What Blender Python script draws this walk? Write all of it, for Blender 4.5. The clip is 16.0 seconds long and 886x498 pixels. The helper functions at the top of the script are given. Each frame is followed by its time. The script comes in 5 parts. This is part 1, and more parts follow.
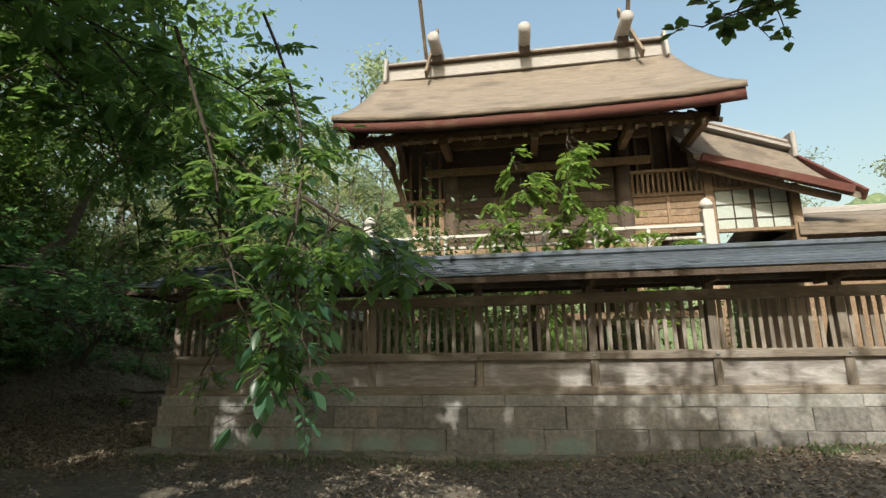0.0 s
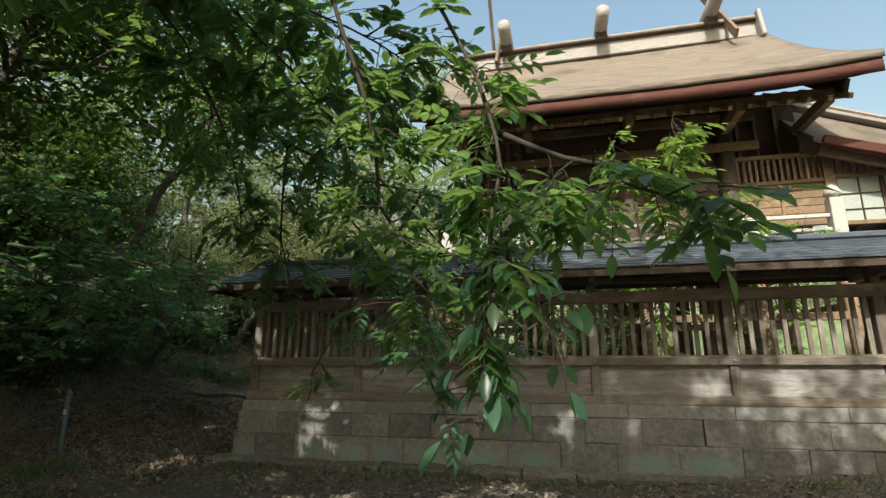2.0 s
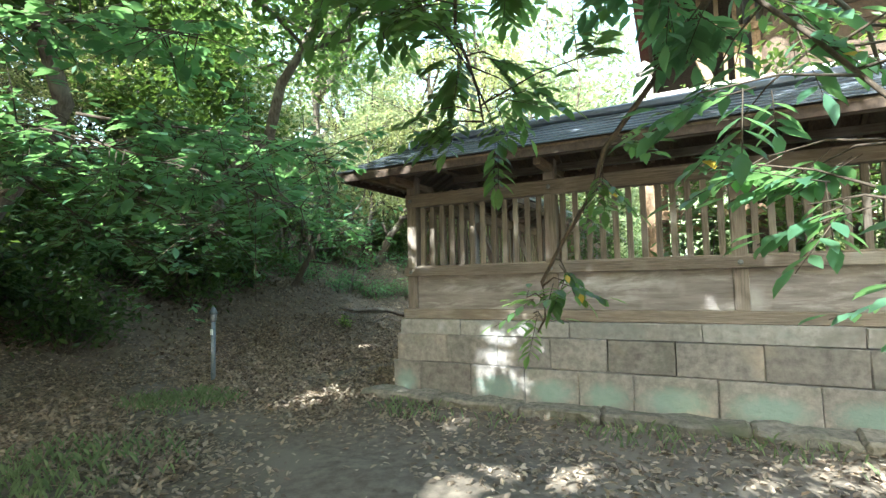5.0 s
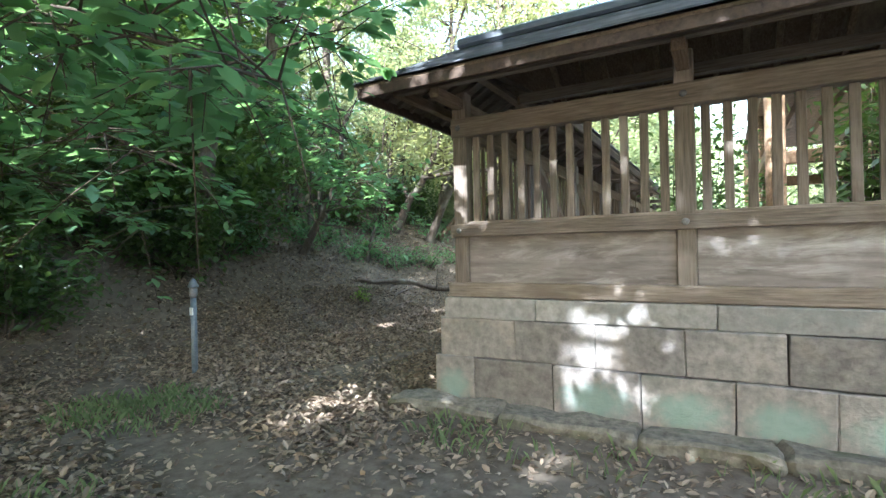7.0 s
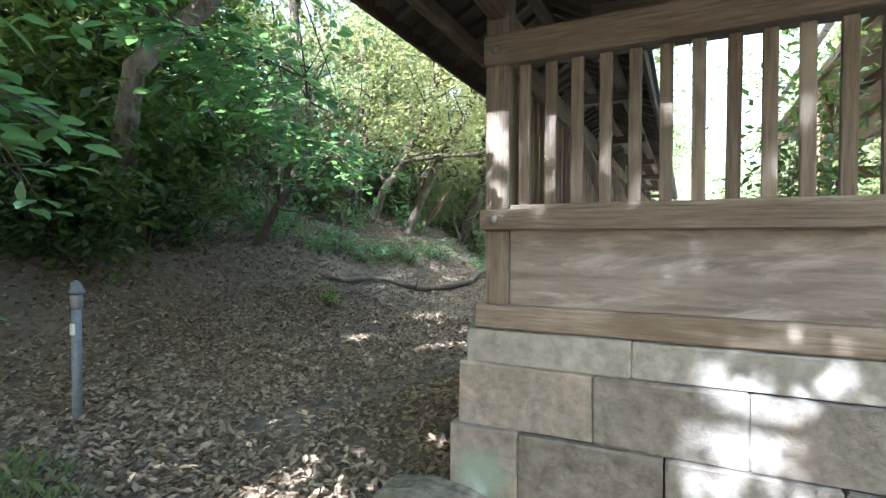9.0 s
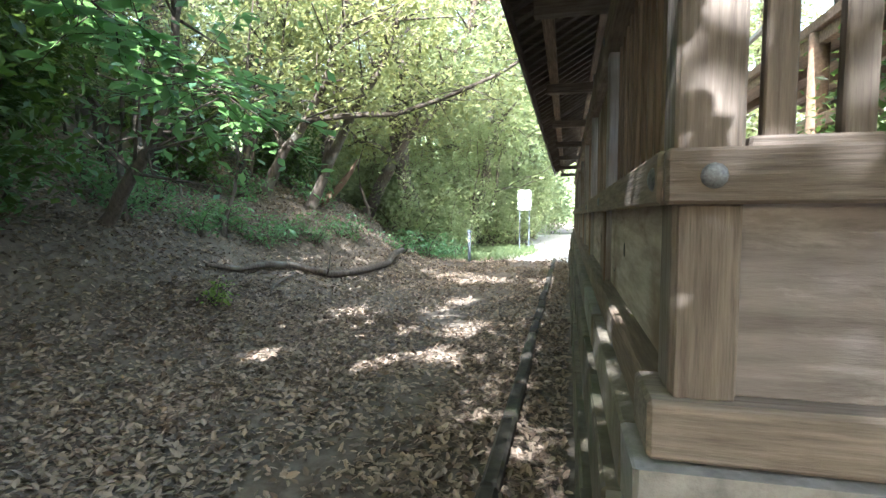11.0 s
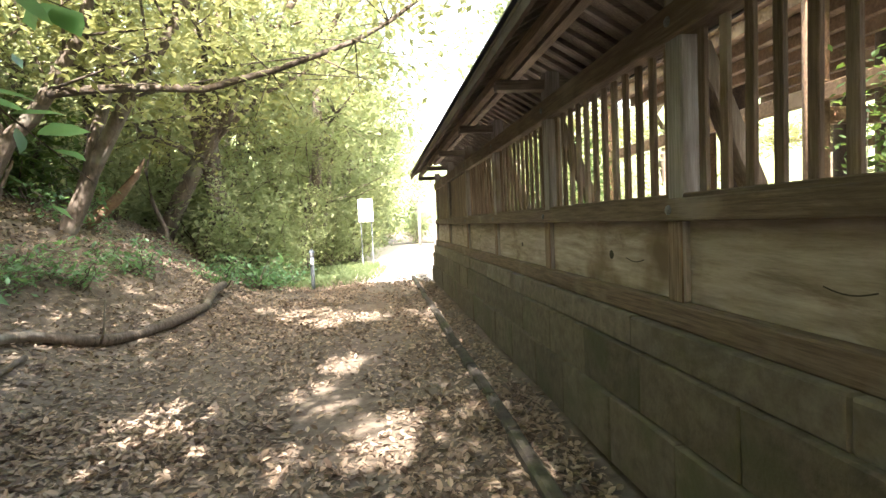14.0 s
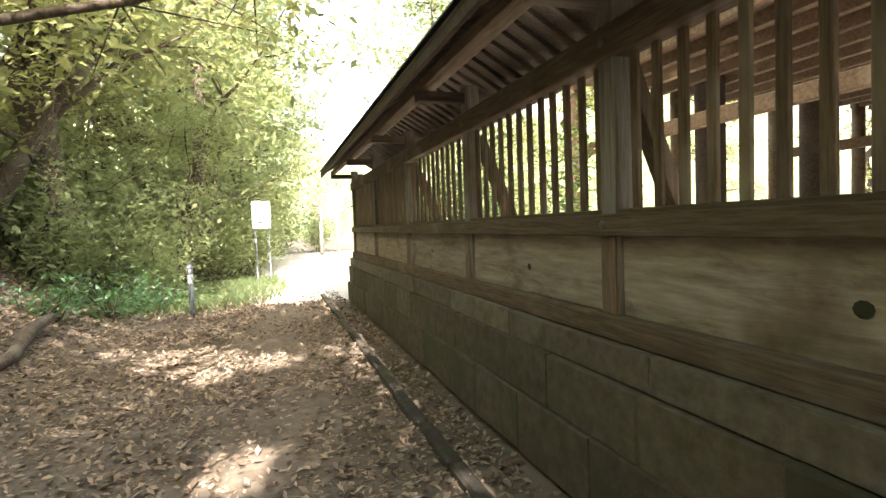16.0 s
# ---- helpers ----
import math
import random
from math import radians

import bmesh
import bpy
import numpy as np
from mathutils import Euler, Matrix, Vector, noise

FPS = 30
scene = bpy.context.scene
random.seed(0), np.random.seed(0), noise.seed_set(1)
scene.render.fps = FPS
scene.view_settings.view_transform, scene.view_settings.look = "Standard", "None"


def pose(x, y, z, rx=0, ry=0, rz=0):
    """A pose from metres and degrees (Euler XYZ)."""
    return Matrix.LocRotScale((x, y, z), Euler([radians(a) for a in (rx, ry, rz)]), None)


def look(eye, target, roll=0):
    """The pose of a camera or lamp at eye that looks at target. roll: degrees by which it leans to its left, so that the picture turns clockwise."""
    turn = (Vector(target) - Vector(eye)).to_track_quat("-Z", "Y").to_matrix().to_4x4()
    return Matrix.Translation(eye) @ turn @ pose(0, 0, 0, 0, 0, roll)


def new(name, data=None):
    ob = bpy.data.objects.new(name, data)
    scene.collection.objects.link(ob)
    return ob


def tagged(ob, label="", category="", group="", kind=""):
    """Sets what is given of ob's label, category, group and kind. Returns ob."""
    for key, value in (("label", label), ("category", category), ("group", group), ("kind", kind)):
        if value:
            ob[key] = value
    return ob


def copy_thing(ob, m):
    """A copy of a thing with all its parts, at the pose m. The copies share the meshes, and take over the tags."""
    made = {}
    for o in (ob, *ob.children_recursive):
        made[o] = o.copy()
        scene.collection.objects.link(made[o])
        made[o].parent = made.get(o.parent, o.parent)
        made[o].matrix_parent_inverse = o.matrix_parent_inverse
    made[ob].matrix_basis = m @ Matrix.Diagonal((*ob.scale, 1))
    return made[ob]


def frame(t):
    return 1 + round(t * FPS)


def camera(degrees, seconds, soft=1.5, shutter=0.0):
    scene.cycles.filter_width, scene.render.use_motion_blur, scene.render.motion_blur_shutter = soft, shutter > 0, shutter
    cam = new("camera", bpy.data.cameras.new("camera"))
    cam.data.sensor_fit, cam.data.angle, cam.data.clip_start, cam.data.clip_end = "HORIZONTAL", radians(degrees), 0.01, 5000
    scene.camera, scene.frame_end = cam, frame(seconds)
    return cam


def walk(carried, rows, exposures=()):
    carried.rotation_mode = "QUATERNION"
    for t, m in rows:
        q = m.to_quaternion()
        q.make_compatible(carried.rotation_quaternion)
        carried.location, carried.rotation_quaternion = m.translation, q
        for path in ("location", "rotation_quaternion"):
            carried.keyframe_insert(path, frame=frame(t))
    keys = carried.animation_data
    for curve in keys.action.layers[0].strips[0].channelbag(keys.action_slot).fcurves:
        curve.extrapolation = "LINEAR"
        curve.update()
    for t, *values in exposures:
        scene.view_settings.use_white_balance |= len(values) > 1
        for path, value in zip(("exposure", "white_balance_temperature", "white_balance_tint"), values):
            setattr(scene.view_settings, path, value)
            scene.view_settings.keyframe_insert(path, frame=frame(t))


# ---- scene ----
import itertools

# ---- camera and walk ----
cam = camera(83.0, 16.0, soft=1.4)
ROWS = [
    (0.0, -0.654, -0.632, 1.586, 8.80, 11.88, 0.82),
    (0.5, -0.985, -0.517, 1.580, 7.97, 11.98, 0.61),
    (1.0, -1.241, -0.297, 1.539, 10.40, 12.36, 0.33),
    (1.5, -1.502, -0.120, 1.543, 12.68, 12.68, 0.07),
    (2.0, -1.856, 0.057, 1.502, 12.97, 12.88, 0.11),
    (2.5, -2.090, 0.275, 1.439, 13.07, 12.36, 0.49),
    (3.0, -2.486, 0.511, 1.495, 15.77, 9.25, 0.42),
    (3.5, -2.609, 1.140, 1.447, 19.46, 6.55, -0.28),
    (4.0, -2.857, 1.835, 1.357, 22.99, 5.74, 1.71),
    (4.5, -3.199, 2.064, 1.430, 26.18, 4.75, 1.89),
    (7.0, -4.868, 3.853, 1.359, 29.32, 0.07, 1.25),
    (7.5, -5.218, 4.239, 1.336, 25.92, 0.24, 0.44),
    (8.0, -5.489, 4.623, 1.301, 23.35, 1.45, 0.29),
    (8.5, -5.743, 4.950, 1.366, 26.04, -0.05, -0.37),
    (11.0, -7.267, 6.804, 1.448, 13.88, -3.85, 0.09),
    (11.5, -7.574, 7.080, 1.434, 6.78, -5.17, 1.20),
    (12.0, -7.922, 7.387, 1.477, 2.47, -5.23, 3.65),
    (12.5, -8.157, 7.971, 1.463, -0.32, -5.66, 2.05),
    (13.0, -8.350, 8.479, 1.494, -4.73, -5.31, 2.44),
    (13.5, -8.437, 9.034, 1.497, -2.73, -4.04, 2.14),
    (14.0, -8.545, 9.576, 1.518, -7.16, -3.05, 2.64),
    (14.5, -8.515, 10.177, 1.512, -9.66, -2.71, 3.13),
    (15.0, -8.611, 10.698, 1.521, -11.11, -2.91, 1.63),
    (15.5, -8.713, 11.216, 1.535, -13.20, -3.11, 2.20),
    (16.0, -8.724, 11.731, 1.563, -18.74, -2.78, 2.24),
]
EXPOSURES = [(0.0, 0.54, 6400, 5), (2.3, 0.58, 6300, 4), (3.0, 1.2, 5950, -6), (3.6, 2.65, 5650, 2), (4.5, 2.72, 5700, 1), (7.0, 3.0, 5400, 11), (8.7, 3.02, 5400, 12), (11.0, 2.95, 5550, 14), (13.0, 3.24, 6400, 20), (16.0, 2.80, 6950, 19)]
walk(cam, [(t, pose(x, y, z, 90 + pitch, roll, yaw)) for t, x, y, z, yaw, pitch, roll in ROWS], EXPOSURES)

# ---- world and sun ----
TO_SUN = Vector((-0.035, -0.735, 0.67)).normalized()
world = bpy.data.worlds.new("sky")
scene.world = world
world.use_nodes = True
wn = world.node_tree
sky = wn.nodes.new("ShaderNodeTexSky")
sky.sky_type = "NISHITA"
sky.sun_disc = False
sky.sun_elevation = math.asin(TO_SUN.z)
sky.sun_rotation = math.atan2(TO_SUN.x, TO_SUN.y)
sky.air_density, sky.dust_density, sky.ozone_density = 2.0, 5.0, 0.6
wn.links.new(sky.outputs[0], wn.nodes["Background"].inputs[0])
wn.nodes["Background"].inputs[1].default_value = 0.15
sun_data = bpy.data.lights.new("sun", "SUN")
sun_data.energy, sun_data.angle, sun_data.color = 4.5, radians(0.53), (1.0, 0.95, 0.86)
sun = new("sun", sun_data)
sun.matrix_world = look(TO_SUN * 60, (0, 0, 0))


# ---- materials ----
def nodes_of(name):
    m = bpy.data.materials.new(name)
    m.use_nodes = True
    t = m.node_tree
    return m, t, t.nodes["Principled BSDF"]


def surface(name, dark, light, scale=(3, 3, 3), rough=0.85, bump=0.3, stain=None, stain_scale=1.2, stain_at=0.55, vary=0.25, fine=8.0, metallic=0.0, rings=0.0, worn=None, worn_scale=(2, 2, 2), worn_at=0.52, patch=None):
    """Two-scale mottled surface: stretched grain, larger stains, and a shift for each piece."""
    m, t, bsdf = nodes_of(name)
    n, link = t.nodes, t.links
    co = n.new("ShaderNodeTexCoord")
    info = n.new("ShaderNodeObjectInfo")
    shift = n.new("ShaderNodeVectorMath")
    shift.operation = "MULTIPLY_ADD"
    link.new(info.outputs["Random"], shift.inputs[0])
    shift.inputs[1].default_value = (17.0, 9.0, 23.0)
    link.new(co.outputs["Object"], shift.inputs[2])
    mp = n.new("ShaderNodeMapping")
    mp.inputs["Scale"].default_value = scale
    link.new(shift.outputs[0], mp.inputs[0])
    grain = n.new("ShaderNodeTexNoise")
    grain.inputs["Scale"].default_value = fine
    grain.inputs["Detail"].default_value = 7
    grain.inputs["Roughness"].default_value = 0.65
    link.new(mp.outputs[0], grain.inputs["Vector"])
    ramp = n.new("ShaderNodeValToRGB")
    ramp.color_ramp.elements[0].position, ramp.color_ramp.elements[1].position = 0.3, 0.7
    ramp.color_ramp.elements[0].color, ramp.color_ramp.elements[1].color = (*dark, 1), (*light, 1)
    link.new(grain.outputs["Fac"], ramp.inputs[0])
    out = ramp.outputs[0]
    if stain:
        big = n.new("ShaderNodeTexNoise")
        big.inputs["Scale"].default_value = stain_scale
        big.inputs["Detail"].default_value = 5
        link.new(shift.outputs[0], big.inputs["Vector"])
        cut = n.new("ShaderNodeValToRGB")
        cut.color_ramp.elements[0].position, cut.color_ramp.elements[1].position = stain_at, stain_at + 0.14
        link.new(big.outputs["Fac"], cut.inputs[0])
        mix = n.new("ShaderNodeMix")
        mix.data_type = "RGBA"
        link.new(cut.outputs[0], mix.inputs["Factor"])
        link.new(out, mix.inputs["A"])
        mix.inputs["B"].default_value = (*stain, 1)
        out = mix.outputs["Result"]
    if worn:
        wmap = n.new("ShaderNodeMapping")
        wmap.inputs["Scale"].default_value = worn_scale
        link.new(shift.outputs[0], wmap.inputs[0])
        rub = n.new("ShaderNodeTexNoise")
        rub.inputs["Scale"].default_value = 1.6
        rub.inputs["Detail"].default_value = 11
        rub.inputs["Roughness"].default_value = 0.72
        rub.inputs["Distortion"].default_value = 0.6
        link.new(wmap.outputs[0], rub.inputs["Vector"])
        edge = n.new("ShaderNodeMapRange")
        edge.inputs["From Min"].default_value, edge.inputs["From Max"].default_value = worn_at, worn_at + 0.16
        edge.inputs["To Max"].default_value = 0.85
        link.new(rub.outputs["Fac"], edge.inputs["Value"])
        over = n.new("ShaderNodeMix")
        over.data_type = "RGBA"
        link.new(edge.outputs[0], over.inputs["Factor"])
        link.new(out, over.inputs["A"])
        over.inputs["B"].default_value = (*worn, 1)
        out = over.outputs["Result"]
    if patch:
        # a soft oval bloom of algae on some of the blocks
        mid = n.new("ShaderNodeVectorMath")
        mid.operation = "SUBTRACT"
        link.new(co.outputs["Generated"], mid.inputs[0])
        mid.inputs[1].default_value = (0.5, 0.5, 0.42)
        flat = n.new("ShaderNodeVectorMath")
        flat.operation = "MULTIPLY"
        link.new(mid.outputs[0], flat.inputs[0])
        flat.inputs[1].default_value = (0.95, 0.0, 1.15)
        far = n.new("ShaderNodeVectorMath")
        far.operation = "LENGTH"
        link.new(flat.outputs[0], far.inputs[0])
        ragged = n.new("ShaderNodeMath")
        ragged.operation = "MULTIPLY_ADD"
        link.new(grain.outputs["Fac"], ragged.inputs[0])
        ragged.inputs[1].default_value = 0.45
        link.new(far.outputs["Value"], ragged.inputs[2])
        oval = n.new("ShaderNodeMapRange")
        oval.inputs["From Min"].default_value, oval.inputs["From Max"].default_value = 0.42, 0.68
        oval.inputs["To Min"].default_value, oval.inputs["To Max"].default_value = 0.75, 0.0
        link.new(ragged.outputs[0], oval.inputs["Value"])
        some = n.new("ShaderNodeMath")
        some.operation = "GREATER_THAN"
        link.new(info.outputs["Random"], some.inputs[0])
        some.inputs[1].default_value = 0.52
        both = n.new("ShaderNodeMath")
        both.operation = "MULTIPLY"
        link.new(oval.outputs[0], both.inputs[0])
        link.new(some.outputs[0], both.inputs[1])
        bloom = n.new("ShaderNodeMix")
        bloom.data_type = "RGBA"
        link.new(both.outputs[0], bloom.inputs["Factor"])
        link.new(out, bloom.inputs["A"])
        bloom.inputs["B"].default_value = (*patch, 1)
        out = bloom.outputs["Result"]
    if rings:
        wave = n.new("ShaderNodeTexWave")
        wave.wave_type, wave.bands_direction = "BANDS", "DIAGONAL"
        wave.inputs["Scale"].default_value = 1.1
        wave.inputs["Distortion"].default_value = 7.0
        wave.inputs["Detail"].default_value = 3.0
        wave.inputs["Detail Scale"].default_value = 0.7
        link.new(mp.outputs[0], wave.inputs["Vector"])
        lines = n.new("ShaderNodeMapRange")
        lines.inputs["To Min"].default_value, lines.inputs["To Max"].default_value = 1 - rings, 1 + rings * 0.35
        link.new(wave.outputs["Fac"], lines.inputs["Value"])
        tone = n.new("ShaderNodeVectorMath")
        tone.operation = "SCALE"
        link.new(out, tone.inputs[0])
        link.new(lines.outputs[0], tone.inputs["Scale"])
        out = tone.outputs[0]
    hsv = n.new("ShaderNodeHueSaturation")
    rng = n.new("ShaderNodeMapRange")
    rng.inputs["To Min"].default_value, rng.inputs["To Max"].default_value = 1 - vary, 1 + vary
    link.new(info.outputs["Random"], rng.inputs["Value"])
    link.new(rng.outputs[0], hsv.inputs["Value"])
    link.new(out, hsv.inputs["Color"])
    link.new(hsv.outputs[0], bsdf.inputs["Base Color"])
    bsdf.inputs["Roughness"].default_value = rough
    bsdf.inputs["Metallic"].default_value = metallic
    bp = n.new("ShaderNodeBump")
    bp.inputs["Strength"].default_value = bump
    bp.inputs["Distance"].default_value = 0.02
    link.new(grain.outputs["Fac"], bp.inputs["Height"])
    link.new(bp.outputs[0], bsdf.inputs["Normal"])
    return m


def leafy(name, dark, light, through_colour, glow=0.45, rough=0.45):
    """Leaf: a glossy upper face and light passing through, shifted from leaf to leaf."""
    m, t, bsdf = nodes_of(name)
    n, link = t.nodes, t.links
    geo = n.new("ShaderNodeNewGeometry")
    ramp = n.new("ShaderNodeValToRGB")
    ramp.color_ramp.elements[0].color, ramp.color_ramp.elements[1].color = (*dark, 1), (*light, 1)
    link.new(geo.outputs["Random Per Island"], ramp.inputs[0])
    link.new(ramp.outputs[0], bsdf.inputs["Base Color"])
    bsdf.inputs["Roughness"].default_value = rough
    tr = n.new("ShaderNodeBsdfTranslucent")
    mul = n.new("ShaderNodeMix")
    mul.data_type = "RGBA"
    mul.inputs["Factor"].default_value = 0.6
    link.new(ramp.outputs[0], mul.inputs["A"])
    mul.inputs["B"].default_value = (*through_colour, 1)
    link.new(mul.outputs["Result"], tr.inputs[0])
    mix = n.new("ShaderNodeMixShader")
    mix.inputs[0].default_value = glow
    link.new(bsdf.outputs[0], mix.inputs[1])
    link.new(tr.outputs[0], mix.inputs[2])
    link.new(mix.outputs[0], n["Material Output"].inputs["Surface"])
    return m


WOOD = dict(dark=(0.092, 0.064, 0.041), light=(0.265, 0.196, 0.134), rough=0.88, bump=0.5, stain=(0.30, 0.255, 0.195), stain_scale=1.3, stain_at=0.56, vary=0.22, rings=0.08)
GREYED = dict(WOOD, dark=(0.100, 0.081, 0.063), light=(0.245, 0.205, 0.166), stain=(0.32, 0.285, 0.25), rings=0.04)
wood_x = surface("greyed wood along x", scale=(0.5, 9, 9), worn=(0.125, 0.098, 0.072), worn_scale=(0.7, 3, 3), worn_at=0.50, **GREYED)
wood_up = surface("greyed upright wood", scale=(9, 9, 0.5), **GREYED)
wood_y = surface("weathered wood along y", scale=(9, 0.5, 9), worn=(0.11, 0.082, 0.048), worn_scale=(3, 0.7, 3), worn_at=0.50, **WOOD)
wood_z = surface("weathered wood along z", scale=(9, 9, 0.5), **WOOD)
PANEL = dict(dark=(0.135, 0.116, 0.106), light=(0.275, 0.246, 0.232), rough=0.9, bump=0.45, stain=(0.37, 0.35, 0.34), stain_scale=1.6, stain_at=0.55, vary=0.15, rings=0.03, fine=4.0)
panel_x = surface("silvered board along x", scale=(0.6, 5, 5), worn=(0.42, 0.40, 0.385), worn_scale=(0.8, 2.5, 3.5), worn_at=0.50, **PANEL)
PALE = dict(dark=(0.235, 0.195, 0.145), light=(0.46, 0.40, 0.325), rough=0.9, bump=0.4, stain=(0.15, 0.108, 0.066), stain_scale=1.5, stain_at=0.545, vary=0.14, rings=0.05)
panel_y = surface("bleached board along y", scale=(5, 0.6, 5), fine=5.0, worn=(0.135, 0.095, 0.058), worn_scale=(2.5, 0.7, 3.0), worn_at=0.53, **PALE)
# Side posts: base paled for the sky light that falls on their faces.
post_pale = surface("silvered upright timber", (0.17, 0.15, 0.13), (0.36, 0.34, 0.32), (9, 9, 0.5), 0.88, 0.4, (0.15, 0.115, 0.075), 1.1, 0.55, 0.2, 6, rings=0.06)
TUFF = dict(dark=(0.105, 0.097, 0.090), light=(0.245, 0.226, 0.210), scale=(1.5, 1.5, 1.5), rough=0.92, bump=0.75, stain=(0.30, 0.255, 0.205), stain_scale=1.4, stain_at=0.58, vary=0.24, fine=9, worn=(0.105, 0.108, 0.092), worn_scale=(1.3, 1.3, 1.6), worn_at=0.53)
stone_mat = surface("tuff stone block", **TUFF)
stone_low = surface("tuff stone block with green bloom", patch=(0.165, 0.235, 0.208), **TUFF)
# Side wall stone: moss browns, darkened further for the shade beneath the eave.
shaded_moss_cap = surface("damp stone cap", (0.095, 0.082, 0.058), (0.195, 0.172, 0.128), (1.5, 1.5, 1.5), 0.92, 0.5, (0.25, 0.275, 0.235), 0.8, 0.58, 0.2, 8, worn=(0.085, 0.078, 0.045), worn_scale=(1.5, 1, 2.5))
shaded_moss_stone = surface("damp mossy stone block", (0.058, 0.050, 0.031), (0.125, 0.109, 0.074), (1.5, 1.5, 1.5), 0.92, 0.6, (0.062, 0.066, 0.034), 1.6, 0.54, 0.22, 7, worn=(0.15, 0.128, 0.088), worn_scale=(1.2, 1.2, 1.8), worn_at=0.58)
kerb_mat = surface("dark damp edging stone", (0.02, 0.018, 0.013), (0.055, 0.048, 0.036), (2, 2, 2), 0.95, 0.5, (0.04, 0.05, 0.02), 2, 0.55, 0.2, 6)
cap_mat = surface("pale stone cap", (0.16, 0.152, 0.143), (0.315, 0.302, 0.285), (1.5, 1.5, 1.5), 0.92, 0.5, (0.16, 0.15, 0.13), 2.0, 0.58, 0.15, 9, worn=(0.21, 0.225, 0.215), worn_scale=(1.2, 1.2, 2), worn_at=0.52)
rubble_mat = surface("mossy rubble stone", (0.06, 0.055, 0.042), (0.21, 0.19, 0.155), (2, 2, 2), 0.95, 0.9, (0.085, 0.09, 0.055), 3.5, 0.56, 0.25, 8)
copper_mat = surface("weathered roof sheet", (0.055, 0.066, 0.082), (0.135, 0.155, 0.185), (1, 4, 4), 0.40, 0.15, (0.07, 0.08, 0.08), 1.5, 0.55, 0.22, 5, 0.35)
bark_roof = surface("cypress bark roofing", (0.075, 0.058, 0.044), (0.23, 0.185, 0.142), (0.5, 5, 5), 0.95, 1.0, (0.085, 0.066, 0.05), 0.7, 0.55, 0.1, 3.6, worn=(0.10, 0.08, 0.062), worn_scale=(0.35, 1.6, 1.6), worn_at=0.53)
eave_red = surface("red-brown bark eave edge", (0.05, 0.012, 0.008), (0.115, 0.034, 0.022), (1, 6, 14), 0.85, 0.4, (0.10, 0.05, 0.03), 1.5, 0.55, 0.1, 6)
ridge_mat = surface("bleached ridge timber", (0.20, 0.182, 0.168), (0.37, 0.345, 0.325), (0.6, 8, 8), 0.85, 0.3, (0.28, 0.25, 0.22), 1.5, 0.6, 0.1, 6)
# Old timber brown, taken darker for the shade under the hall eaves.
dark_wood = surface("dark old timber", (0.035, 0.023, 0.016), (0.105, 0.072, 0.05), (4, 4, 4), 0.85, 0.4, (0.13, 0.098, 0.072), 1.2, 0.58, 0.2, 6)
hall_wood = surface("honey brown timber", (0.115, 0.072, 0.042), (0.27, 0.18, 0.11), (4, 4, 4), 0.8, 0.35, (0.36, 0.27, 0.18), 1.2, 0.58, 0.18, 6)
white_wood = surface("sun-bleached pale timber", (0.31, 0.29, 0.26), (0.50, 0.475, 0.44), (5, 5, 5), 0.8, 0.2, None, vary=0.08)
# Shade on the window is put into the paper's grey-green colour.
paper_mat = surface("white shoji paper", (0.30, 0.33, 0.30), (0.42, 0.45, 0.41), (3, 3, 3), 0.9, 0.05, None, vary=0.05)
soil_mat = surface("bare grey-brown soil with litter", (0.06, 0.047, 0.034), (0.165, 0.135, 0.10), (1, 1, 1), 0.97, 0.5, (0.14, 0.115, 0.085), 0.7, 0.52, 0.0, 9)
bark_mat = surface("tree bark", (0.042, 0.034, 0.026), (0.145, 0.120, 0.092), (6, 6, 1.2), 0.95, 0.8, (0.185, 0.178, 0.145), 1.6, 0.56, 0.25, 4)
twig_mat = surface("dark brown twig", (0.03, 0.022, 0.015), (0.085, 0.062, 0.042), (8, 8, 8), 0.85, 0.3, None, vary=0.1)
iron_mat = surface("grey-blue painted iron", (0.07, 0.09, 0.11), (0.15, 0.18, 0.21), (4, 4, 4), 0.5, 0.1, (0.12, 0.08, 0.05), 5, 0.64, 0.1, 6)
bolt_mat = surface("galvanised bolt head", (0.10, 0.105, 0.11), (0.24, 0.25, 0.26), (20, 20, 20), 0.5, 0.2, None, metallic=0.6)
sign_mat = surface("white notice board", (0.50, 0.53, 0.52), (0.68, 0.71, 0.70), (2, 2, 2), 0.6, 0.05, (0.40, 0.46, 0.48), 4, 0.6, 0.0, 4)
gravel_mat = surface("pale sunlit gravel", (0.33, 0.31, 0.27), (0.55, 0.52, 0.46), (2, 2, 2), 0.95, 0.4, None, vary=0.05)
litter_mat = leafy("dry fallen leaves", (0.060, 0.041, 0.027), (0.335, 0.265, 0.192), (0.25, 0.17, 0.09), 0.1, 0.75)
leaf_dark = leafy("dark evergreen leaves", (0.020, 0.045, 0.018), (0.060, 0.105, 0.035), (0.22, 0.34, 0.05), 0.40, 0.42)
leaf_mid = leafy("woodland leaves", (0.058, 0.080, 0.032), (0.18, 0.198, 0.085), (0.56, 0.58, 0.24), 0.58, 0.45)
leaf_light = leafy("yellow-green leaves", (0.075, 0.110, 0.045), (0.235, 0.275, 0.140), (0.56, 0.64, 0.32), 0.56, 0.5)
leaf_near = leafy("broad compound leaves", (0.022, 0.062, 0.027), (0.072, 0.138, 0.052), (0.38, 0.58, 0.12), 0.52, 0.34)
leaf_blue = leafy("cool green hanging leaves", (0.05, 0.125, 0.078), (0.11, 0.215, 0.12), (0.34, 0.60, 0.16), 0.46, 0.42)
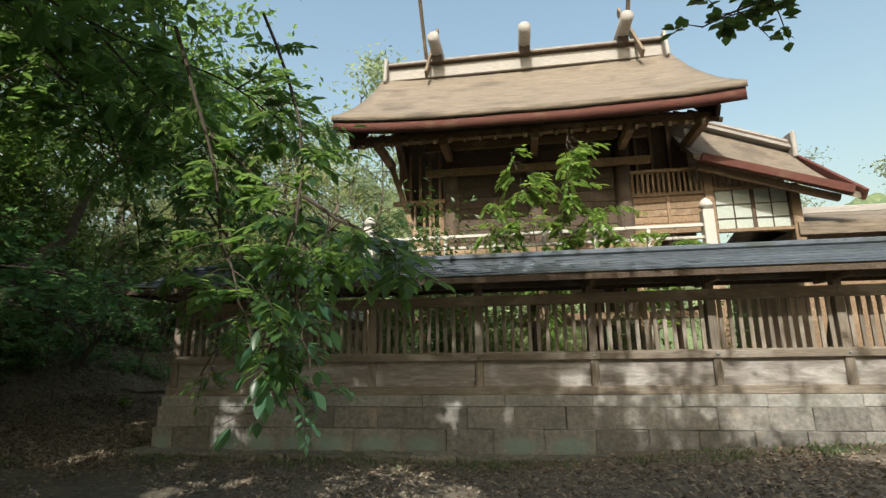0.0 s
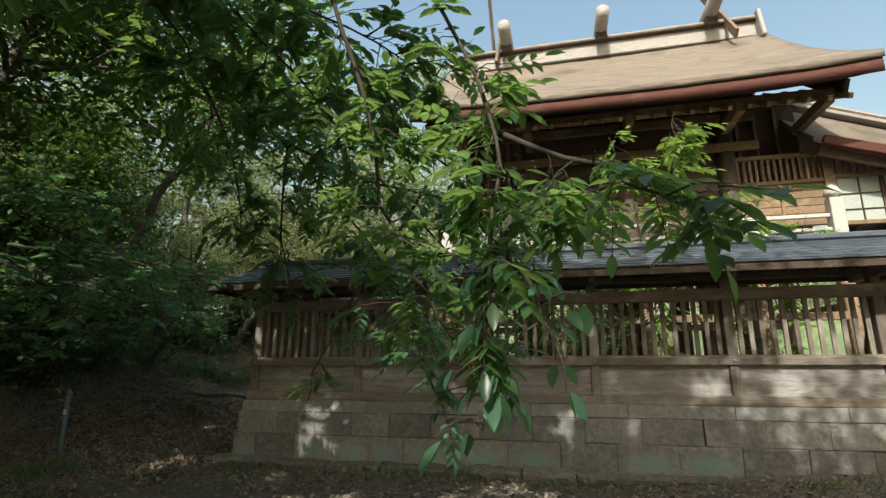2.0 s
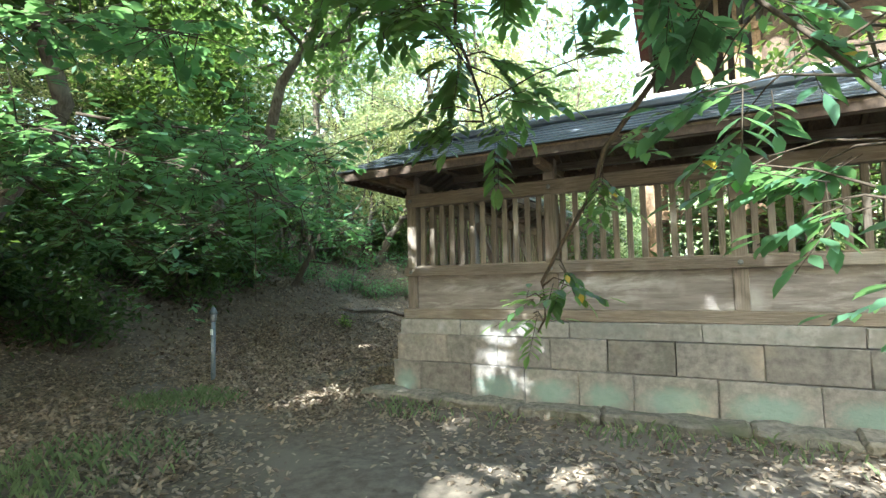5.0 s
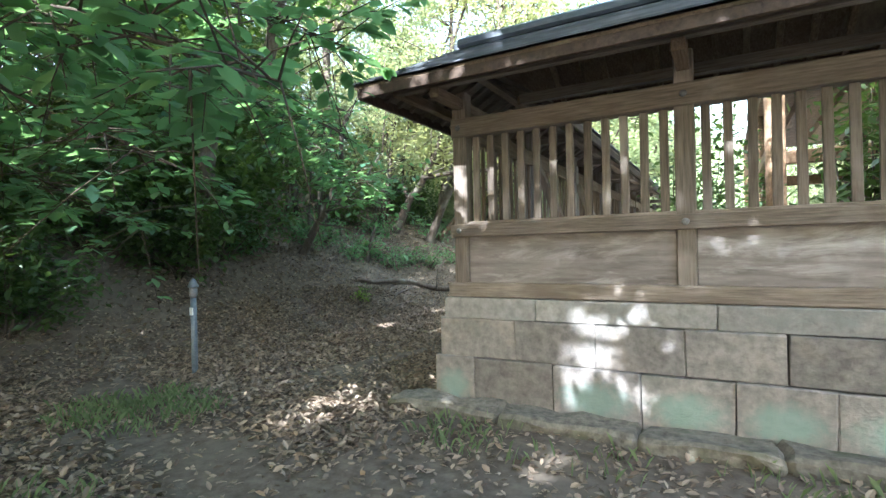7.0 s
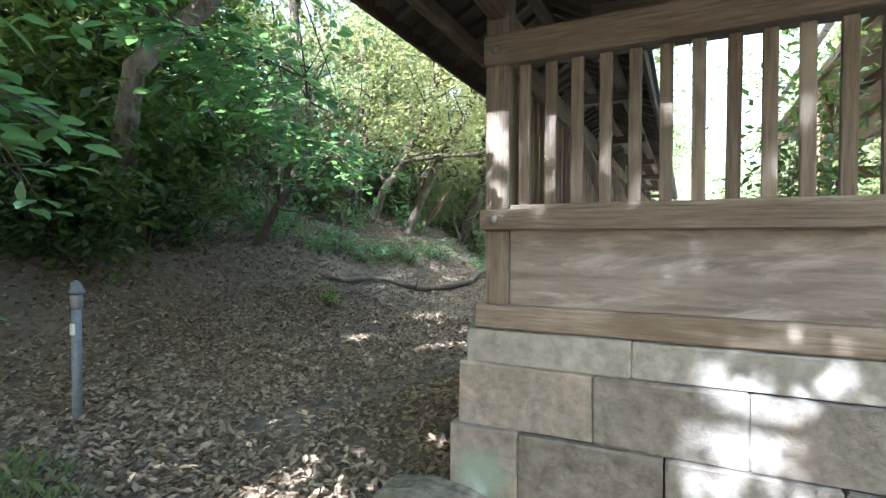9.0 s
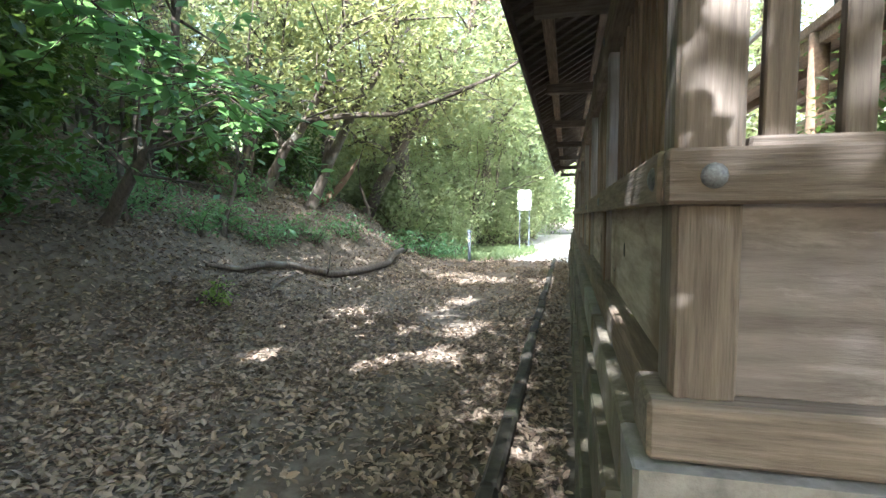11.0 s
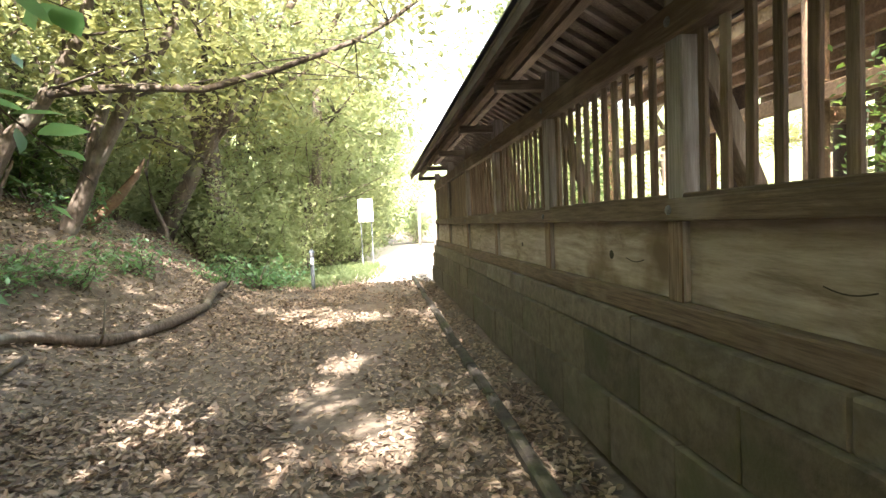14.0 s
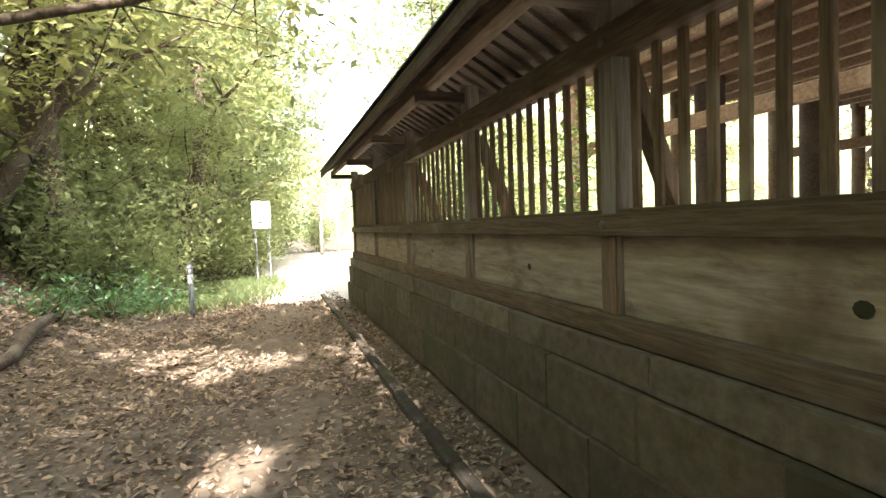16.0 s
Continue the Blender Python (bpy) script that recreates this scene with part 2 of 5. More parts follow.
leaf_fern = leafy("feathery bright green leaves", (0.06, 0.13, 0.025), (0.16, 0.26, 0.055), (0.42, 0.58, 0.10), 0.45, 0.5)
leaf_yellow = leafy("yellowing leaf", (0.40, 0.26, 0.03), (0.55, 0.40, 0.05), (0.6, 0.45, 0.05), 0.45, 0.5)
grass_mat = leafy("grass blades", (0.05, 0.085, 0.035), (0.14, 0.185, 0.085), (0.34, 0.42, 0.16), 0.4, 0.6)


# ---- building helpers ----
def box(x0, x1, y0, y1, z0, z1, bev=0.006):
    bm = bmesh.new()
    bmesh.ops.create_cube(bm, size=1)
    for v in bm.verts:
        v.co = Vector(((x0 + x1) / 2 + v.co.x * (x1 - x0), (y0 + y1) / 2 + v.co.y * (y1 - y0), (z0 + z1) / 2 + v.co.z * (z1 - z0)))
    if bev:
        bmesh.ops.bevel(bm, geom=bm.edges[:], offset=bev, segments=1, affect="EDGES")
    return bm


def beam(a, b, w, h, bev=0.006):
    """A squared timber from a to b, w wide and h high."""
    a, b = Vector(a), Vector(b)
    d = b - a
    bm = box(-d.length / 2, d.length / 2, -w / 2, w / 2, -h / 2, h / 2, bev)
    q = d.to_track_quat("X", "Z").to_matrix().to_4x4()
    bmesh.ops.transform(bm, matrix=Matrix.Translation((a + b) / 2) @ q, verts=bm.verts[:])
    return bm


def tube(bm, path, radii, sides=7):
    """A tapered round limb along path, added to bm."""
    rings = []
    for i, p in enumerate(path):
        p = Vector(p)
        d = Vector(path[min(i + 1, len(path) - 1)]) - Vector(path[max(i - 1, 0)])
        q = d.to_track_quat("Z", "Y")
        rings.append([bm.verts.new(p + q @ Vector((math.cos(6.2832 * k / sides), math.sin(6.2832 * k / sides), 0)) * radii[i]) for k in range(sides)])
    for r0, r1 in zip(rings, rings[1:]):
        for k in range(sides):
            f = bm.faces.new((r0[k], r0[(k + 1) % sides], r1[(k + 1) % sides], r1[k]))
            f.smooth = True
    bm.faces.new(rings[-1])
    bm.faces.new(rings[0][::-1])
    return bm


def thing(name, at, label, category, group="", kind=""):
    ob = new(name)
    ob.location = at
    ob.empty_display_size = 0.2
    return tagged(ob, label, category, group, kind)


def hang(ob, parent):
    ob.parent = parent
    if not parent.parent:
        ob.matrix_parent_inverse = Matrix.Translation(-Vector(parent.location))
    return ob


def part(name, bm, material, parent=None, label="", smooth=False):
    """Links a bmesh in world places as one mesh object under a thing or under a part."""
    me = bpy.data.meshes.new(name)
    if smooth:
        for f in bm.faces:
            f.smooth = True
    bm.to_mesh(me)
    bm.free()
    me.materials.append(material)
    ob = new(name, me)
    if parent:
        hang(ob, parent)
    return tagged(ob, label)


def again(ob, at, turn=0.0, parent=None):
    """Another piece on the same mesh, moved by at."""
    o = new(ob.name.split(".")[0], ob.data)
    hang(o, parent or ob.parent)
    o.location = at
    o.rotation_euler = (0, 0, turn)
    return o


def raw(name, verts, faces, material, parent=None, smooth=False):
    me = bpy.data.meshes.new(name)
    me.from_pydata(verts, [], faces)
    me.materials.append(material)
    if smooth:
        me.shade_smooth()
    ob = new(name, me)
    if parent:
        hang(ob, parent)
    return ob


rng = np.random.default_rng(7)


def leaves_mesh(name, centres, size, material, parent, droop=0.3, flat=0.5, slim=0.45, shaped=False):
    """One crown: a leaf blade at each centre, turned at random about a flattish lie."""
    n = len(centres)
    a = rng.uniform(0, 2 * np.pi, n)
    along = np.stack([np.cos(a), np.sin(a), rng.normal(-droop, 0.45, n)], 1)
    along /= np.linalg.norm(along, axis=1)[:, None]
    up = np.stack([rng.normal(0, flat, n), rng.normal(0, flat, n), np.ones(n)], 1)
    side = np.cross(along, up)
    side /= np.linalg.norm(side, axis=1)[:, None] + 1e-9
    nor = np.cross(side, along)
    s = size * rng.uniform(0.6, 1.35, n)[:, None]
    c = np.asarray(centres)
    if shaped:
        v = np.stack([c, c + along * s * .35 + side * s * slim * .5 + nor * s * .06, c + along * s * .75 + side * s * slim * .36 + nor * s * .03, c + along * s - nor * s * .06,
                      c + along * s * .75 - side * s * slim * .36 + nor * s * .03, c + along * s * .35 - side * s * slim * .5 + nor * s * .06, c + along * s * .5 - nor * s * .02], 1)
        faces = np.array([[0, 1, 6], [1, 2, 6], [2, 3, 6], [3, 4, 6], [4, 5, 6], [5, 0, 6]])
        f = (np.arange(n)[:, None, None] * 7 + faces[None]).reshape(-1, 3)
    else:
        v = np.stack([c, c + along * s * .5 + side * s * slim * .5, c + along * s - nor * s * .08, c + along * s * .5 - side * s * slim * .5], 1)
        f = np.arange(n)[:, None] * 4 + np.arange(4)[None]
    return raw(name, v.reshape(-1, 3).tolist(), f.tolist(), material, parent)


def clumps(points, per, spread):
    p = np.repeat(np.asarray(points, float), per, 0)
    return p + rng.normal(0, 1, p.shape) * np.asarray(spread)


# ---- ground ----
def ground_z(x, y):
    """The height of the ground: a flat path, a leafy bank rising to the west, a gentle rise to the east."""
    foot = -10.3 - 0.10 * max(0.0, 8 - y) - 0.03 * max(0.0, y - 14) + 0.3 * math.sin(y * 0.7)
    d = foot - x
    bank = 0.0
    if d > 0:
        bank = 0.15 * d * d if d < 3 else 1.35 + 0.5 * (min(d, 12) - 3) + 0.25 * max(0.0, d - 12)
    bank *= min(1.0, max(0.15, (31 - y) / 8)) if y > 23 else 1.0
    rise = 0.06 * max(0.0, min(x, 12) + 1.5) if y < 9 else 0.0
    bumps = 0.05 * noise.noise(Vector((x * 0.6, y * 0.6, 0))) + 0.02 * noise.noise(Vector((x * 2.3, y * 2.3, 3)))
    return -0.07 + bank * (1 + 0.12 * noise.noise(Vector((x * .3, y * .3, 5)))) + rise + bumps


def ground():
    xs = sorted(set([-900, -400, -200, -120, -80, -60, -45, -36] + [round(-30 + 0.25 * i, 3) for i in range(169)] + [14, 17, 22, 30, 45, 70, 120, 250, 900]))
    ys = sorted(set([-900, -300, -120, -60, -35, -22, -14, -9] + [round(-6 + 0.25 * i, 3) for i in range(161)] + [36, 39, 44, 52, 65, 85, 120, 250, 500, 900]))
    verts = [(x, y, ground_z(x, y)) for y in ys for x in xs]
    w = len(xs)
    faces = [(j * w + i, j * w + i + 1, (j + 1) * w + i + 1, (j + 1) * w + i) for j in range(len(ys) - 1) for i in range(w - 1)]
    ob = raw("ground", verts, faces, soil_mat, smooth=True)
    return tagged(ob, "bare grey-brown woodland soil rising into a leafy bank", "ground", kind="structure")


ground()

# ---- fence on its stone base ----
POST_X = [-6.98 + 1.87 * k for k in range(9)]
POST_Y = [8.02, 9.98, 11.98, 13.96, 16.0, 18.15, 20.4, 22.8]
FX, FY = -6.98, 8.02


def stone_course(owner, along, fixed, z0, z1, depth, length, start, end, material, seed, joints=()):
    """Blocks of one course, laid end to end; fixed is the outer face."""
    r = random.Random(seed)
    p = start
    joints = [j for j in joints if j > start]
    while p < end - 0.05:
        q = joints.pop(0) if joints else min(end, p + length * r.uniform(0.93, 1.07))
        if end - q < 0.3:
            q = end
        f = fixed + r.uniform(-0.006, 0.006)
        g = 0.003
        if along == "x":
            bm = box(p + g, q - g, f, f + depth, z0 + g, z1 - g, 0.008)
        else:
            bm = box(f, f + depth, p + g, q - g, z0 + g, z1 - g, 0.008)
        for v in bm.verts:
            v.co += Vector((r.uniform(-.006, .006), r.uniform(-.006, .006), r.uniform(-.007, .007)))
        part("stone_block", bm, material, owner)
        p = q


def stone_base():
    a = thing("stone_wall", (0, 8, -0.1), "grey tuff block wall base with mossy green stains", "stone wall", kind="structure")
    stone_course(a, "x", 7.82, -0.02, 0.40, 0.30, 0.76, -7.20, 9.6, stone_low, 1, (-6.81, -6.1, -5.43, -4.82, -4.26, -3.49, -2.68, -1.93, -1.16, -.37, .42, 1.2, 1.93, 2.71))
    stone_course(a, "x", 7.85, 0.40, 0.74, 0.27, 0.72, -7.165, 9.6, stone_mat, 2, (-6.43, -5.76, -5.13, -4.51, -3.85, -3.1, -2.32, -1.58, -.81, -.01, .74, 1.49, 2.23, 2.94, 3.56))
    stone_course(a, "x", 7.885, 0.74, 0.925, 0.235, 1.3, -7.13, 9.6, cap_mat, 3, (-6.26, -4.92, -3.6))
    part("stone_core", box(-6.88, 9.6, 8.05, 8.4, -0.2, 0.90, 0), rubble_mat, a)
    b = thing("stone_wall", (-7, 15, -0.1), "mossy tuff block wall base beside the path", "stone wall", kind="structure")
    stone_course(b, "y", -7.20, -0.02, 0.40, 0.30, 0.77, 8.13, 23.0, shaded_moss_stone, 4, (8.75, 9.5, 10.22, 10.97, 11.78, 12.49, 13.28, 13.98, 14.8, 15.55))
    stone_course(b, "y", -7.165, 0.40, 0.74, 0.27, 0.75, 8.13, 23.0, shaded_moss_stone, 5, (9.1, 9.84, 10.6, 11.38, 12.165, 12.91, 13.62, 14.44, 15.37))
    stone_course(b, "y", -7.13, 0.74, 0.925, 0.235, 1.35, 8.13, 23.0, shaded_moss_cap, 6)
    part("stone_core", box(-6.89, -6.6, 8.4, 23.0, -0.2, 0.90, 0), rubble_mat, b)


def rubble(name, along, x0, x1, face, seed, label):
    """The rough footing that runs out in front of the blocks."""
    o = thing(name, (x0, face, 0) if along == "x" else (face, x0, 0), label, "stone footing", kind="structure")
    r = random.Random(seed)
    p = x0
    while p < x1:
        q = min(x1, p + r.uniform(0.7, 1.5))
        out = r.uniform(0.27, 0.37)
        top = r.uniform(0.03, 0.055) + (0.045 * max(0, p) if along == "x" else 0)
        low = -0.35
        bm = box(p + .004, q - .004, face - out, face + .02, low, top, 0.03) if along == "x" else box(face - out, face + .02, p + .004, q - .004, low, top, 0.03)
        bmesh.ops.subdivide_edges(bm, edges=bm.edges[:], cuts=4, use_grid_fill=True)
        for v in bm.verts:
            v.co += 0.05 * noise.noise_vector(v.co * 3.1) + 0.028 * noise.noise_vector(v.co * 11)
        part("footing_stone", bm, rubble_mat, o)
        p = q


def bolt(at, parent, normal):
    bm = bmesh.new()
    bmesh.ops.create_uvsphere(bm, u_segments=12, v_segments=7, radius=0.027)
    for v in bm.verts:
        v.co.z *= 0.45
    q = Vector(normal).to_track_quat("Z", "Y").to_matrix().to_4x4()
    bmesh.ops.transform(bm, matrix=Matrix.Translation(at) @ q, verts=bm.verts[:])
    part("bolt", bm, bolt_mat, parent, "domed metal bolt head", True)


def fence(run):
    """run 'x': the front; 'y': the side. u runs along the fence, o outwards."""
    fx = run == "x"
    posts = POST_X if fx else POST_Y
    wood_u, wood_o = (wood_x, wood_y) if fx else (wood_y, wood_x)
    plank = panel_x if fx else panel_y
    own = thing("fence", (0, FY, 0.92) if fx else (FX, 15, 0.92), "weathered brown roofed shrine fence with upright slats", "fence")

    def bx(u0, u1, o0, o1, z0, z1, bev=0.006):
        # o is measured outwards from the fence line
        return box(u0, u1, FY - o1, FY - o0, z0, z1, bev) if fx else box(FX - o1, FX - o0, u0, u1, z0, z1, bev)

    u0, u1 = posts[0], posts[-1]
    a = u0 - 0.075
    part("sill", bx(a - 0.04 if fx else a + .19, u1 + 0.1, -0.12, 0.105, 0.925, 1.055, 0.01), wood_u, own)
    part("rail", bx(a - 0.015 if fx else a + .018, u1 + 0.1, 0.062, 0.10, 1.47, 1.585, 0.007), wood_u, own)
    part("rail", bx(a + .15, u1 + 0.1, -0.06, 0.058, 1.53, 1.61, 0.006), wood_u, own)
    part("head_beam", bx(a + .0 if fx else a + .16, u1 + 0.1, -0.055, 0.085, 2.385, 2.555, 0.008), wood_u, own)
    for i, u in enumerate(posts):
        if not fx and i == 0:
            bolt((FX - 0.10, u, 1.527), own, (-1, 0, 0))
            continue
        part("post", bx(u - 0.068, u + 0.068, -0.07, 0.06, 1.055, 2.80, 0.008), wood_up if fx else post_pale, own)
        part("post_face", bx(u - 0.06, u + 0.06, 0.0605, 0.072, 1.055, 1.468, 0.003), wood_up if fx else wood_z, own)
        part("bracket_arm", bx(u - 0.045, u + 0.045, -0.5, 0.5, 2.645, 2.735, 0.006), wood_o, own)
        p = (u, FY - 0.10, 1.527) if fx else (FX - 0.10, u, 1.527)
        bolt(p, own, (0, -1, 0) if fx else (-1, 0, 0))
        p = (u, FY - 0.085, 2.47) if fx else (FX - 0.085, u, 2.47)
        bolt(p, own, (0, -1, 0) if fx else (-1, 0, 0))
        if i:
            hi, lo = ((u, FY + .075, 2.35), (u, FY + 1.0, .15)) if fx else ((FX + .075, u, 2.35), (FX + 1.0, u, .15))
            part("brace", beam(hi, lo, .10, .10, .008), wood_z, own)
    # panels below the rail, slats above it
    slat = None
    for i, (p, q) in enumerate(zip(posts, posts[1:])):
        part("panel", bx(p + 0.07, q - 0.07, 0.0, 0.03, 1.055, 1.53, 0.003), plank, own)
        boards = not fx and i >= 5
        count = 15 if boards else 12
        step = (q - p - 0.14) / count
        for k in range(count):
            u = p + 0.07 + step * (k + 0.5)
            w = step * 0.49 if boards else 0.031 if fx else 0.025
            r = random.Random(i * 50 + k + (1000 if fx else 0))
            lean = r.uniform(-0.006, 0.006)
            bm = bx(u - w, u + w, -0.018, 0.016 if fx else 0.010, 1.61, 2.387, 0.004)
            for v in bm.verts:
                if v.co.z > 2:
                    v.co[0 if fx else 1] += lean
            part("board" if boards else "slat", bm, wood_up if fx else wood_z, own)
    # purlins under the eaves and on the crown
    for o, z in ((0.43, 2.745), (-0.43, 2.745)):
        part("purlin", bx(posts[0] - o, u1 + 0.3, o - 0.04, o + 0.04, z, z + 0.085, 0.005), wood_u, own)
    part("ridge_beam", bx(posts[0], u1 + 0.3, -0.05, 0.05, 3.06, 3.16, 0.005), wood_u, own)
    # rafters, mitred at the corner
    EAVE, ZE, ZR = 0.66, 2.775, 3.16
    u = posts[0] - 0.5
    while u < u1 + 0.2:
        for sgn in (1, -1):
            near = max(0.0, posts[0] - u) if sgn > 0 else 0.0
            if sgn < 0 and u < posts[0] + 0.7:
                continue
            z_in = ZR - (ZR - ZE) * (near / EAVE)
            pa = (u, FY - sgn * near, z_in) if fx else (FX - sgn * near, u, z_in)
            pb = (u, FY - sgn * EAVE, ZE) if fx else (FX - sgn * EAVE, u, ZE)
            if near < EAVE - 0.08:
                part("rafter", beam(pa, pb, 0.045, 0.055, 0.004), wood_o, own)
        u += 0.215
    return own


def fence_roof(run):
    """Sheet roof laid in overlapping courses, hipped at the corner."""
    fx = run == "x"
    posts = POST_X if fx else POST_Y
    own = thing("fence_roof", (0, FY, 2.8) if fx else (FX, 15, 2.8), "grey weathered metal sheet roof over the fence", "roof", kind="structure")
    u0, u1 = posts[0], posts[-1] + 0.35
    EAVE, ZE, ZR = 0.70, 2.815, 3.22
    n = 7

    def at(u, o, z):
        return (u, FY - o, z) if fx else (FX - o, u, z)

    for sgn in (1, -1):
        for k in range(n):
            o0, o1 = EAVE * k / n, EAVE * (k + 1) / n + 0.02
            za, zb = ZR - (ZR - ZE) * (o0 / EAVE) ** 0.92, ZR - (ZR - ZE) * (o1 / EAVE) ** 0.92
            v = []
            for (o, z) in ((o0, za + 0.002), (o1, zb + 0.024)):
                s = u0 - sgn * o
                v += [at(s, sgn * o, z), at(u1, sgn * o, z), at(s, sgn * o, z - 0.014), at(u1, sgn * o, z - 0.014)]
            f = [(0, 1, 5, 4), (2, 6, 7, 3), (4, 5, 7, 6), (0, 2, 3, 1), (1, 3, 7, 5), (0, 4, 6, 2)]
            ob = raw("roof_course", v, f, copper_mat, own)
        # boarding and fascia below
        s = u0 - sgn * EAVE
        v = [at(u0, 0, ZR - 0.02), at(u1, 0, ZR - 0.02), at(s, sgn * (EAVE - .01), ZE - 0.012), at(u1, sgn * (EAVE - .01), ZE - 0.012),
             at(u0, 0, ZR - 0.045), at(u1, 0, ZR - 0.045), at(s, sgn * (EAVE - .01), ZE - 0.037), at(u1, sgn * (EAVE - .01), ZE - 0.037)]
        f = [(0, 1, 3, 2), (4, 6, 7, 5), (2, 3, 7, 6), (0, 2, 6, 4), (1, 5, 7, 3)]
        raw("boarding", v, f, wood_y if fx else wood_x, own)
        e = EAVE - 0.03
        a, b = at(u0 - sgn * e, sgn * e, ZE - 0.075), at(u1, sgn * e, ZE - 0.075)
        part("fascia", beam(a, b, 0.035, 0.085, 0.005), dark_wood, own)
    part("ridge_cap", beam(at(u0, 0, ZR + 0.03), at(u1, 0, ZR + 0.03), 0.16, 0.09, 0.02), copper_mat, own)


stone_base()
rubble("stone_footing", "x", -7.55, 9.6, 7.83, 11, "rough mossy stone footing along the wall foot")

def kerb():
    """A low dark stone edging that stands out from the side wall."""
    own = thing("kerb", (-7.66, 15, 0), "low dark mossy stone edging beside the path", "kerb", kind="structure")
    r = random.Random(3)
    p = 8.6
    while p < 23.4:
        q = p + r.uniform(0.7, 1.2)
        x = -7.66 + r.uniform(-.012, .012)
        bm = box(x - .055, x + .055, p + .006, q - .006, -0.3, -0.005 + r.uniform(-.01, .012), 0.02)
        part("kerb_stone", bm, kerb_mat, own)
        p = q


kerb()
for way in ("x", "y"):
    fence(way)
    fence_roof(way)


# ---- main shrine hall ----
HX0, HX1, RY, RZ, EY, EZ = -5.02, 4.46, 14.9, 10.95, 10.2, 7.2


def roof_z(y):
    """The sweep of the bark roof: steep at the ridge, easing to the eaves."""
    k = min(1.0, abs(y - RY) / (RY - EY))
    return RZ - (RZ - EZ) * (1.28 * k - 0.28 * k * k)


def bark_shell(name, x0, x1, lift, thick, material, owner, inset=0.0):
    nx, ny = 24, 28
    verts, faces = [], []
    for side in (0, -thick):
        for j in range(ny + 1):
            y = EY + inset + (2 * (RY - EY) - 2 * inset) * j / ny
            for i in range(nx + 1):
                u = i / nx
                curl = 0.16 * abs(2 * u - 1) ** 3
                wave = 0.02 * noise.noise(Vector((u * 14, y * 1.7, side)))
                verts.append((x0 + (x1 - x0) * u, y, roof_z(y) + lift + side + curl + wave))
    w, m = nx + 1, (nx + 1) * (ny + 1)
    for j in range(ny):
        for i in range(nx):
            a = j * w + i
            faces += [(a, a + 1, a + 1 + w, a + w), (m + a, m + a + w, m + a + 1 + w, m + a + 1)]
    for i in range(nx):
        faces += [(i, m + i, m + i + 1, i + 1), (ny * w + i, ny * w + i + 1, m + ny * w + i + 1, m + ny * w + i)]
    for j in range(ny):
        a, b = j * w, j * w + nx
        faces += [(a, a + w, m + a + w, m + a), (b, m + b, m + b + w, b + w)]
    return raw(name, verts, faces, material, owner, True)


def cyl(a, b, r, sides=16, r2=None):
    bm = bmesh.new()
    return tube(bm, [a, b], [r, r2 or r], sides)


